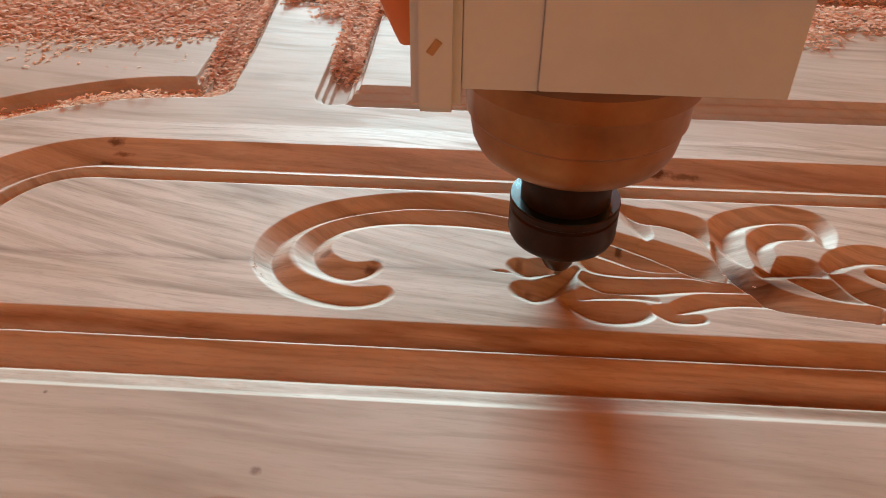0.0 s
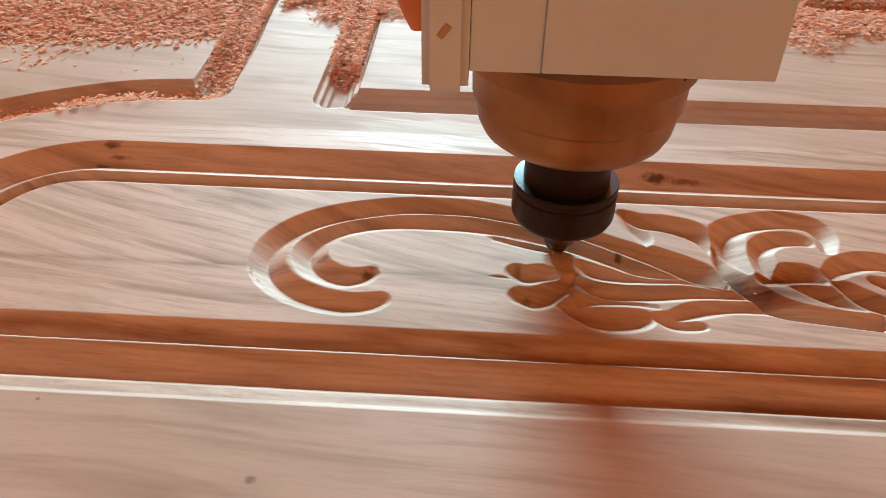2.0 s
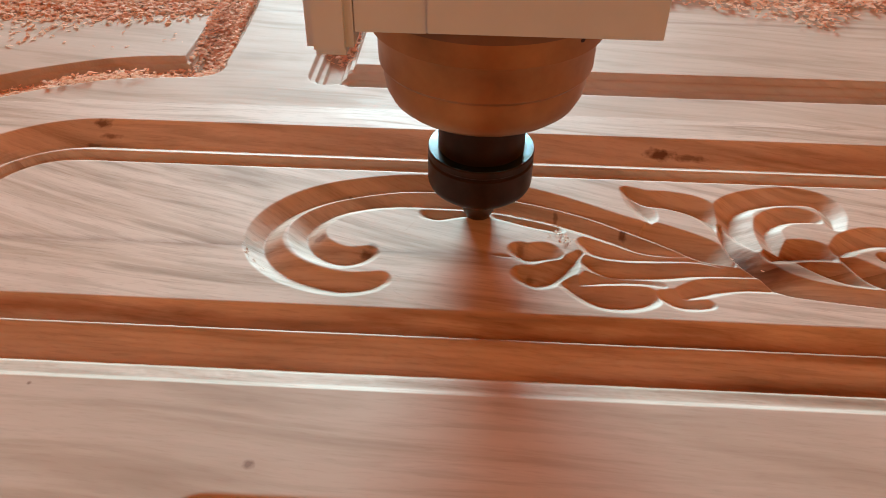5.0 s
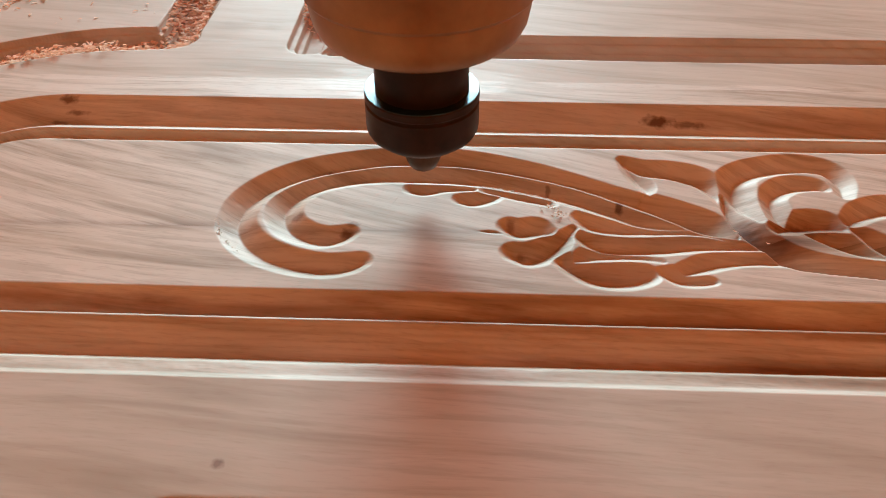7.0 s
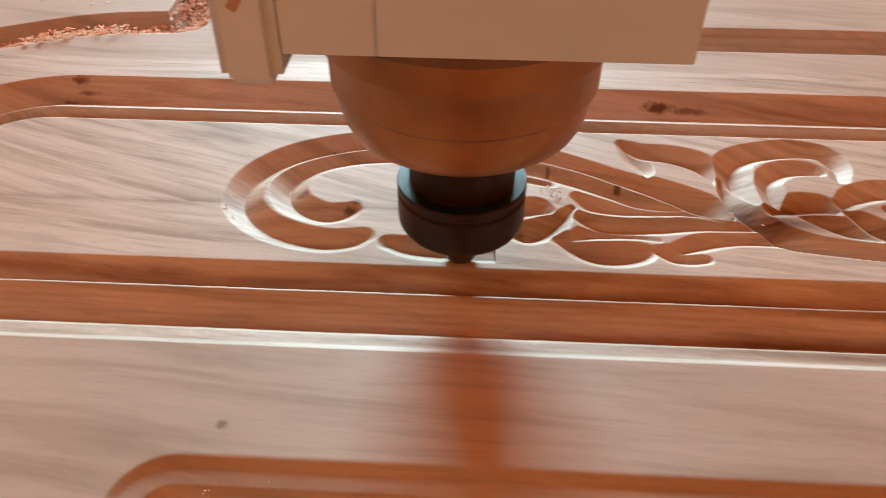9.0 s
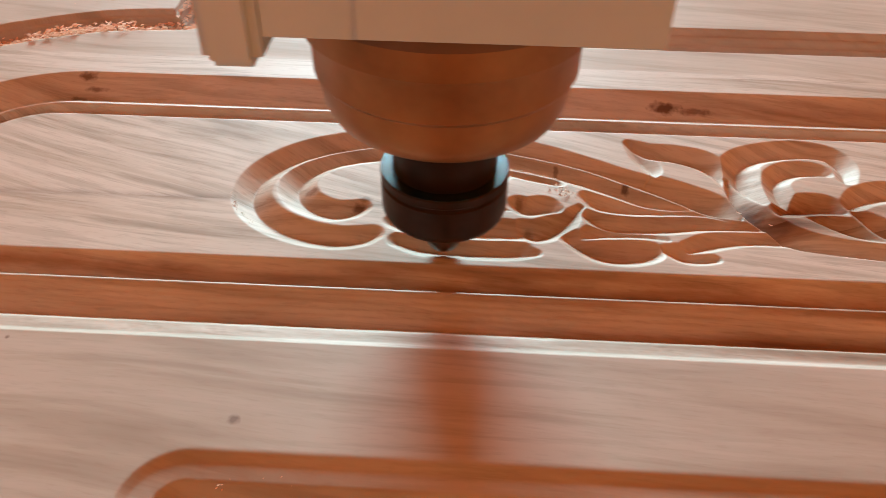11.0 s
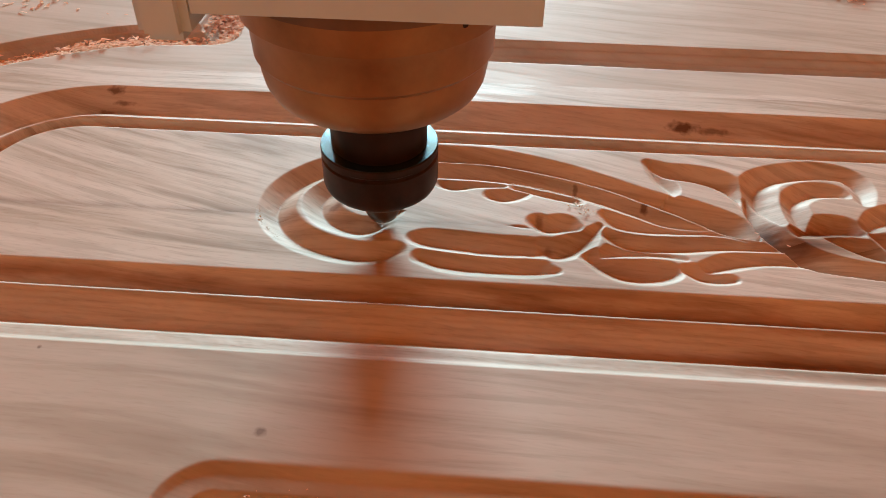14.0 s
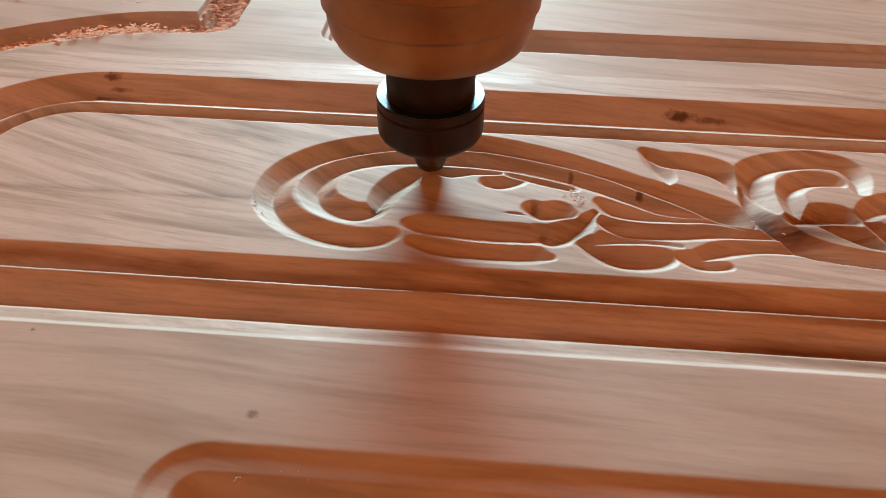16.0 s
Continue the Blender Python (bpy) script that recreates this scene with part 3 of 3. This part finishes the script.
# wood still standing in the grooves, added pieces that sink inside the board as the cutter passes
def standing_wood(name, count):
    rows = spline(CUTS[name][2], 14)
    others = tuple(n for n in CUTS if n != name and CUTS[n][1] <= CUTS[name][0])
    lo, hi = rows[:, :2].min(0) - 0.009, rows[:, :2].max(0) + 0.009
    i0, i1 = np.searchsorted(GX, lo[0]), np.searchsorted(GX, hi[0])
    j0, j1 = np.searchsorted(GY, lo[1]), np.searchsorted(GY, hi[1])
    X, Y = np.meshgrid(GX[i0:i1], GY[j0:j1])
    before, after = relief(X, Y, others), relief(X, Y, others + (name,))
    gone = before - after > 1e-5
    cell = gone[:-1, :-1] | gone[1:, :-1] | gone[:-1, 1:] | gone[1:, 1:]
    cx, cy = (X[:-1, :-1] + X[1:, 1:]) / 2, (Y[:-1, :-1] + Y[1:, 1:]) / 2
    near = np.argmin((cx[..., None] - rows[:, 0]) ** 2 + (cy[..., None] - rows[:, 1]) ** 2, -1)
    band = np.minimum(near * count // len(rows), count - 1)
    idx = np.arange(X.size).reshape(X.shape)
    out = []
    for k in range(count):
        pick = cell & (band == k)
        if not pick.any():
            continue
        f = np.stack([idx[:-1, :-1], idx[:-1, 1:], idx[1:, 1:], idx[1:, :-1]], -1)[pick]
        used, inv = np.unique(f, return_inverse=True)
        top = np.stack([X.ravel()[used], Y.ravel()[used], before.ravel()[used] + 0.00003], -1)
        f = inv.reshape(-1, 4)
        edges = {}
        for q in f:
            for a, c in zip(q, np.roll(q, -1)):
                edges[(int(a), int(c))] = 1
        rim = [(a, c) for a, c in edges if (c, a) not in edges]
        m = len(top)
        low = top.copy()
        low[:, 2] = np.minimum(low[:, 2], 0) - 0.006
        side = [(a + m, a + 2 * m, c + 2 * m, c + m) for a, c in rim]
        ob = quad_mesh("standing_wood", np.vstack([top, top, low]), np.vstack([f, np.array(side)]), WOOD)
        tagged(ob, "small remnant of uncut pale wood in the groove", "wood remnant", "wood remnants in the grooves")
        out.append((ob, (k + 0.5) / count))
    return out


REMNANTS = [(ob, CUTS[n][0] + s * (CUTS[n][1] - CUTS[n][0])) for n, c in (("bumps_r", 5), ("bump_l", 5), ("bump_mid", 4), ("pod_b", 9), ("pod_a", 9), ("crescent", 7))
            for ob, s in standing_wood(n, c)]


# ---- machine bed, and an unseen room shell that bounces orange light ----
def structure(name, bm, material, label):
    return tagged(part(name, bm, material, None, label), "", "", "", "structure")


bed = tagged(part("machine_bed", box(-1.0, 1.3, -0.10, 1.25, -0.12, -0.0402, 0.004), BED), "grey flat bed of the router table under the board", "machine bed")
base = tagged(part("router_table", box(-0.9, 1.2, 0.0, 1.15, -0.78, -0.1202, 0.004), BED), "grey steel base carrying the router bed", "router table")
structure("floor", box(-3, 3, -1.5, 4.8, -0.86, -0.78), FLOOR, "unseen reddish-brown floor that bounces warm light")
structure("wall_west", box(-3.1, -3, -1.5, 4.8, -0.78, 3.20), WALL, "plain unseen orange wall that bounces warm light")
structure("wall_east", box(3, 3.1, -1.5, 4.8, -0.78, 3.20), WALL, "plain unseen orange wall that bounces warm light")


def joined(*boxes):
    """Several boxes as one mesh."""
    bm = bmesh.new()
    for b in boxes:
        tmp = box(*b)
        me = bpy.data.meshes.new("tmp")
        tmp.to_mesh(me)
        tmp.free()
        bm.from_mesh(me)
        bpy.data.meshes.remove(me)
    return bm


def wall_with_opening(name, y0, y1, x0, x1, z0, z1, label):
    spans = ((-3, x0, -0.78, 3.2), (x1, 3, -0.78, 3.2), (x0, x1, -0.78, z0), (x0, x1, z1, 3.2))
    return structure(name, joined(*((a, b, y0, y1, c, d) for a, b, c, d in spans)), WALL, label)


# the gap lets the added overhead fill lamp through
structure("ceiling", joined((-3, -1.95, -1.5, 4.8, 3.20, 3.28), (-0.55, 3, -1.5, 4.8, 3.20, 3.28), (-1.95, -0.55, -1.5, 0.30, 3.20, 3.28),
                            (-1.95, -0.55, 1.60, 4.8, 3.20, 3.28)), CEIL, "unseen orange bounce ceiling with an opening for a fill lamp")

wall_with_opening("wall_north", 4.7, 4.8, -1.55, 0.65, 0.58, 2.05, "unseen orange bounce wall with a wide window opening")
# both gaps are made for the added fill lamps
structure("wall_south", joined((-3, -1.75, -1.5, -1.4, -0.78, 3.2), (-0.65, 0.5, -1.5, -1.4, -0.78, 3.2), (1.9, 3, -1.5, -1.4, -0.78, 3.2),
                               (-1.75, -0.65, -1.5, -1.4, -0.78, 0.2), (-1.75, -0.65, -1.5, -1.4, 1.1, 3.2), (0.5, 1.9, -1.5, -1.4, -0.78, -0.40),
                               (0.5, 1.9, -1.5, -1.4, 1.3, 3.2)), WALL, "unseen orange bounce wall with openings for two fill lamps")


# ---- router spindle, origin at the cutter's tip ----
def spindle():
    top = tagged(new("router_spindle"), "router spindle with blackened collet nut and cream mounting plates", "router spindle")
    nose = sharpen(part("nose", lathe([(0.021, 0.0690), (0.0345, 0.0687), (0.0380, 0.0696), (0.0412, 0.0723), (0.0434, 0.0768), (0.0444, 0.0825), (0.0448, 0.0870),
                                       (0.0463, 0.0888), (0.0467, 0.1018), (0.0473, 0.1034), (0.0494, 0.1044), (0.0496, 0.1160), (0.0496, 0.140)]), HOUSING, top, "brownish tapered metal nose"), 25)
    part("shaft", lathe([(0.0195, 0.036), (0.0203, 0.0365), (0.0203, 0.0735), (0.0195, 0.074)]), STEEL, top, "dark spindle shaft")
    nut = sharpen(part("collet_nut", lathe([(0.0070, 0.0145), (0.0105, 0.0145), (0.0125, 0.0157), (0.0200, 0.0203), (0.0238, 0.0235), (0.0248, 0.0255), (0.0250, 0.0270),
                                            (0.0250, 0.0380), (0.0242, 0.0387), (0.0242, 0.0395), (0.0250, 0.0402), (0.0250, 0.0430), (0.0246, 0.0435)]), NUT, top, "blackened steel collet nut"), 25)
    part("nut_rim", lathe([(0.0205, 0.0434), (0.0246, 0.0436), (0.0247, 0.0439), (0.0205, 0.0440)], 96, False), RIM, nut, "worn bright steel rim")
    cut = part("cutter", lathe([(0.0004, 0.0), (0.0062, 0.0042), (0.0078, 0.0075), (0.0082, 0.0090), (0.0082, 0.0170)], 40), CUTTER, top, "dark conical V-shaped cutter")
    bm = box(-0.0008, 0.0008, -0.0074, 0.0074, 0.0085, 0.0130, 0.0003)
    part("cutting_edge", bm, STEEL, cut)
    # cream plates of the mount
    part("mounting_plate", box(-0.0215, 0.0600, -0.060, 0.055, 0.1220, 0.420, 0.0003), CREAM, top, "cream-painted front mounting plate")
    part("mounting_plate", box(-0.0470, -0.02156, -0.0585, 0.055, 0.1213, 0.420, 0.0003), CREAM, top, "cream-painted narrow mounting plate")
    flange = part("side_flange", box(-0.0640, -0.0472, -0.062, 0.050, 0.1128, 0.420, 0.0030), CREAM, top, "cream-painted side flange hanging lower")
    bm = box(-0.0028, 0.0028, -0.0004, 0.0002, -0.0013, 0.0013, 0.0002)
    bmesh.ops.transform(bm, matrix=Matrix.Translation((-0.0560, -0.0620, 0.1370)) @ Matrix.Rotation(radians(-55), 4, "Y"), verts=bm.verts)
    part("dent", bm, SCUFF, flange, "brown scuffed dent")
    bm = lathe([(0.0012, 0.0), (0.0015, 0.0004), (0.0015, 0.004)], 20)
    bmesh.ops.transform(bm, matrix=Matrix.Translation((0.0365, -0.0338, 0.1110)) @ Matrix.Rotation(radians(47), 4, "Z") @ Matrix.Rotation(radians(-90), 4, "X"), verts=bm.verts)
    part("set_screw", bm, STEEL, nose)
    for x, y in ((-0.036, -0.045), (0.050, -0.045), (-0.036, 0.045), (0.050, 0.045)):
        bm = lathe([(0.0035, 0.1195), (0.0040, 0.1200), (0.0040, 0.1238)], 24)
        bmesh.ops.translate(bm, vec=(x, y, 0), verts=bm.verts)
        part("bolt", bm, STEEL, top)
    # curved dark strip added in place of the shade under the plates
    part("nose_shade_band", arc_plate(0.0440, 0.0510, 232, 312, 0.1145, 0.1212), SHADE_BAND, top, "dark strip standing in for the plates' shade on the nose")
    part("red_band", box(0.020, 0.150, -0.066, -0.0602, 0.1572, 0.200, 0.001), RED, top, "red-painted edge of the slide")
    # orange hose behind the flange
    cu = bpy.data.curves.new("hose", "CURVE")
    cu.dimensions, cu.bevel_depth, cu.bevel_resolution = "3D", 0.008, 6
    sp = cu.splines.new("NURBS")
    pts = [(-0.068, -0.030, 0.330), (-0.074, -0.030, 0.250), (-0.078, -0.030, 0.190), (-0.076, -0.030, 0.155), (-0.064, -0.026, 0.128)]
    sp.points.add(len(pts) - 1)
    for p, q in zip(sp.points, pts):
        p.co = (*q, 1)
    sp.use_endpoint_u = True
    tmp = new("tmp_hose", cu)
    me = bpy.data.meshes.new_from_object(tmp)
    bpy.data.objects.remove(tmp)
    hose = new("hose", me)
    me.materials.append(ORANGE)
    hose.parent = top
    tagged(hose, "orange rubber hose beside the mount")
    return top


SPINDLE = spindle()


# ---- wood shavings ----
def shavings(name, label, spots, seed, material=None):
    """Curled flakes. spots: (x, y, z, size) rows."""
    rng = np.random.default_rng(seed)
    spots = np.asarray(spots)
    n = len(spots)
    size = spots[:, 3]
    wide = size * rng.uniform(0.25, 0.6, n)
    curl = rng.uniform(0.3, 1.8, n) * rng.choice((-1, 1), n)
    cols = np.linspace(-0.5, 0.5, 4)
    ang = cols[None, :] * curl[:, None]
    lx = size[:, None] * np.sin(ang) / curl[:, None]
    lz = size[:, None] * (1 - np.cos(ang)) / curl[:, None]
    taper = np.array([0.45, 1.0, 0.9, 0.35])[None, :] * rng.uniform(0.7, 1.2, (n, 4))
    V = np.zeros((n, 4, 2, 3))
    V[..., 0] = lx[:, :, None]
    V[..., 2] = lz[:, :, None]
    V[:, :, 0, 1] = -wide[:, None] * taper / 2
    V[:, :, 1, 1] = wide[:, None] * taper / 2
    a, t, r = rng.uniform(0, 2 * np.pi, n), rng.normal(0, 0.09, n), rng.normal(0, 0.10, n)
    def rot(V, ang, i, j):
        c, s = np.cos(ang)[:, None, None], np.sin(ang)[:, None, None]
        p, q = V[..., i].copy(), V[..., j].copy()
        V[..., i], V[..., j] = c * p - s * q, s * p + c * q
    rot(V, r, 1, 2)
    rot(V, t, 0, 2)
    rot(V, a, 0, 1)
    V += spots[:, None, None, :3]
    low = V[..., 2].min((1, 2))
    V[..., 2] += np.maximum(0, spots[:, 2] - low)[:, None, None]
    b = (np.arange(n) * 8)[:, None, None]
    q = np.array([[0, 1, 3, 2], [2, 3, 5, 4], [4, 5, 7, 6]])[None]
    ob = quad_mesh(name, V.reshape(-1, 3), (b + q).reshape(-1, 4), material or SHAVING)
    return tagged(ob, label, "wood shavings", "", "stuff")


def scatter(count, x0, x1, y0, y1, chance, heap, seed, lo=0.0025, hi=0.0075):
    """Spots on the board where chance(x, y) allows, heaped up to heap(x, y)."""
    rng = np.random.default_rng(seed)
    x, y = rng.uniform(x0, x1, count), rng.uniform(y0, y1, count)
    keep = rng.uniform(0, 1, count) < chance(x, y)
    x, y = x[keep], y[keep]
    ii, jj = np.clip(np.searchsorted(GX, x), 0, len(GX) - 1), np.clip(np.searchsorted(GY, y), 0, len(GY) - 1)
    z = Z_DONE[jj, ii] + rng.uniform(0, 1, len(x)) * heap(x, y) + 0.0002
    return np.stack([x, y, z, rng.uniform(lo, hi, len(x))], -1)


def cloud(x, y, s, k):
    return np.array([noise.noise((float(a) * s, float(b) * s, k)) for a, b in zip(x, y)])


def smooth(v, a, b):
    s = np.clip((v - a) / (b - a), 0, 1)
    return s * s * (3 - 2 * s)


def near_line(x, y, pts, half):
    return line_distance(x, y, pts) < half


ARC = [(-0.42, 0.30), (-0.37, 0.385), (-0.308, 0.440), (-0.245, 0.4735), (-0.184, 0.483)]
shavings("shavings_heap", "heap of curled reddish wood shavings on the board",
         scatter(46000, -0.55, -0.205, 0.50, 0.86, lambda x, y: smooth(y + 0.25 * (-0.2 - x) + 0.05 * cloud(x, y, 14, 3), 0.552, 0.615), lambda x, y: 0.007 * smooth(y - 0.2 * x, 0.60, 0.72), 11), 1)
shavings("shavings_heap", "reddish wood shavings lying across the far rail",
         scatter(17000, -0.17, -0.08, 0.60, 0.86, lambda x, y: smooth(y + 0.05 * cloud(x, y, 18, 5), 0.615, 0.66), lambda x, y: 0.004 + 0 * x, 12), 2)
shavings("shavings_heap", "reddish wood shavings scattered on the far panel",
         scatter(52000, -0.08, 0.55, 0.56, 0.86, lambda x, y: smooth(y + 0.06 * cloud(x, y, 16, 7) - 0.03 * (x < 0.02), 0.585, 0.67) * 0.95, lambda x, y: 0.004 + 0 * x, 13), 3)
shavings("channel_shavings", "reddish shavings filling the curved channel",
         scatter(42000, -0.42, -0.17, 0.30, 0.50, lambda x, y: near_line(x, y, [(p, q - 0.003) for p, q in ARC], 0.0105) * (0.55 + 0.45 * smooth(-x, 0.20, 0.27)), lambda x, y: 0.0035 + 0.0045 * smooth(cloud(x, y, 40, 6), -0.2, 0.4), 14, 0.002, 0.0055), 4)
shavings("channel_shavings", "reddish shavings filling the straight channel",
         scatter(16000, -0.215, -0.165, 0.49, 0.86, lambda x, y: near_line(x, y, [(-0.183, 0.47), (-0.193, 0.66), (-0.198, 0.86)], 0.0125) * smooth(y, 0.478, 0.53), lambda x, y: 0.011 * smooth(y, 0.49, 0.60), 15, 0.002, 0.006), 5)
shavings("channel_shavings", "reddish shavings packed in the short slot",
         scatter(16000, -0.12, -0.075, 0.49, 0.86, lambda x, y: near_line(x, y, [(-0.096, 0.50), (-0.098, 0.66), (-0.102, 0.86)], 0.0115) * smooth(y, 0.505, 0.545), lambda x, y: 0.012 * smooth(y, 0.50, 0.55), 16, 0.002, 0.006), 6)
shavings("loose_shavings", "small torn splinters in the fresh groove",
         scatter(45, 0.034, 0.056, 0.298, 0.318, lambda x, y: 1.0 - smooth(np.hypot(x - 0.0445, y - 0.308), 0.004, 0.010), lambda x, y: 0.001 + 0 * x, 17, 0.0010, 0.0028), 7, SPLINTER)
shavings("loose_shavings", "short shavings lying in the near moulding",
         scatter(60, -0.075, -0.015, 0.136, 0.150, lambda x, y: smooth(cloud(x, y, 60, 2), -0.1, 0.2), lambda x, y: 0.001 + 0 * x, 19, 0.0006, 0.0012), 9)
shavings("torn_fibres", "tiny pale splinters torn along the groove's rim",
         scatter(1500, 0.008, 0.048, 0.314, 0.334, lambda x, y: 0.5 * near_line(x, y, [(0.012, 0.3290), (0.028, 0.3255), (0.046, 0.3195)], 0.0009), lambda x, y: 0.0006 + 0 * x, 20, 0.0006, 0.0018), 10, SPLINTER)
shavings("torn_fibres", "tiny pale splinters on the scroll's edge",
         scatter(1600, -0.112, -0.085, 0.272, 0.302, lambda x, y: 0.25 * near_line(x, y, [(-0.108, 0.298), (-0.1035, 0.287), (-0.0935, 0.276)], 0.0012), lambda x, y: 0.0004 + 0 * x, 21, 0.0005, 0.0014), 11, SPLINTER)
shavings("torn_fibres", "torn reddish splinters where the leaves meet",
         scatter(420, 0.120, 0.162, 0.276, 0.305, lambda x, y: 0.08 * near_line(x, y, [(0.122, 0.298), (0.134, 0.292), (0.150, 0.281)], 0.0022), lambda x, y: 0.0006 + 0 * x, 22, 0.0008, 0.0025), 12)
shavings("loose_shavings", "few stray shavings lying on the smooth wood",
         scatter(60, -0.35, -0.2, 0.50, 0.60, lambda x, y: 0.35 + 0 * x, lambda x, y: 0 * x, 18, 0.0015, 0.004), 8)


# ---- what moves ----
def motions():
    # tip of the cutter: seconds, x, y, z
    tip = [(0, 0.0427, 0.2970, -0.0020), (0.2, 0.0460, 0.2990, -0.0030), (0.5, 0.0452, 0.3160, -0.0040), (0.7, 0.0440, 0.3200, -0.0040), (1.0, 0.0300, 0.3240, -0.0040),
           (1.2, 0.0200, 0.3240, -0.0040), (1.5, 0.0201, 0.3230, -0.0030), (1.7, 0.0410, 0.3200, -0.0040), (2.0, 0.0452, 0.3200, -0.0040), (2.2, 0.0460, 0.3150, -0.0040),
           (2.5, 0.0417, 0.2920, -0.0008), (2.7, 0.0427, 0.3010, 0.0030), (3.0, 0.0412, 0.2950, 0.0180), (3.2, 0.0355, 0.2960, 0.0190), (3.5, 0.0047, 0.3140, 0.0170), (3.7, -0.0103, 0.3280, 0.0120)]
    tip += [(4.0, -0.0200, 0.3270, 0.0030), (4.2, -0.0200, 0.3265, -0.0040), (4.8, -0.0040, 0.3250, -0.0040), (5.2, 0.0080, 0.3240, -0.0040), (5.5, 0.0040, 0.3180, -0.0040),
            (5.8, 0.0115, 0.3110, -0.0020), (6.0, 0.0165, 0.3245, -0.0030), (6.2, 0.0120, 0.3230, -0.0020), (6.5, -0.0120, 0.3270, -0.0040), (6.7, -0.0155, 0.3230, -0.0020),
            (7.0, -0.0155, 0.3260, 0.0080), (7.2, -0.0144, 0.3185, 0.0180), (7.5, -0.0175, 0.3180, 0.0150), (7.7, -0.0227, 0.2830, 0.0120), (8.0, -0.0247, 0.2680, 0.0160), (8.2, -0.0227, 0.2720, 0.0100)]
    tip += [(8.5, -0.0242, 0.2625, -0.0006), (8.7, -0.0220, 0.2620, -0.0040), (8.9, -0.0070, 0.2600, -0.0040), (9.1, 0.0150, 0.2615, -0.0030), (9.2, 0.0265, 0.2655, -0.0030),
            (9.6, 0.0350, 0.2740, -0.0040), (10.2, 0.0050, 0.2775, -0.0040), (10.8, -0.0300, 0.2810, -0.0040), (11.0, -0.0080, 0.2640, -0.0020), (11.3, 0.0305, 0.2610, -0.0010),
            (11.5, 0.0223, 0.2620, -0.0020), (11.7, -0.0010, 0.2610, -0.0030), (12.0, -0.0218, 0.2640, -0.0012), (12.3, -0.0230, 0.2680, -0.0030), (12.5, -0.0237, 0.2740, 0.0120),
            (12.7, -0.0268, 0.2710, 0.0160), (13.0, -0.0391, 0.2800, 0.0200), (13.3, -0.0453, 0.2850, 0.0180), (13.5, -0.0469, 0.2910, 0.0100), (13.7, -0.0490, 0.2830, 0.0030)]
    tip += [(14.0, -0.0470, 0.2910, -0.0010), (14.3, -0.0425, 0.3080, -0.0020), (14.5, -0.0375, 0.3140, -0.0020), (14.7, -0.0361, 0.3170, 0.0100), (15.0, -0.0379, 0.3160, 0.0160),
            (15.5, -0.0370, 0.3110, -0.0010), (16.0, -0.0260, 0.3260, -0.0030)]
    walk(SPINDLE, [(t, pose(x, y, z)) for t, x, y, z in tip])
    # each remnant sinks inside the board when the cutter reaches it
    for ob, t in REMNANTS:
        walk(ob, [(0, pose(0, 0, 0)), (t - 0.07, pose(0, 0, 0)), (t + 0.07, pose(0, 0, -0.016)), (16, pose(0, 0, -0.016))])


motions()
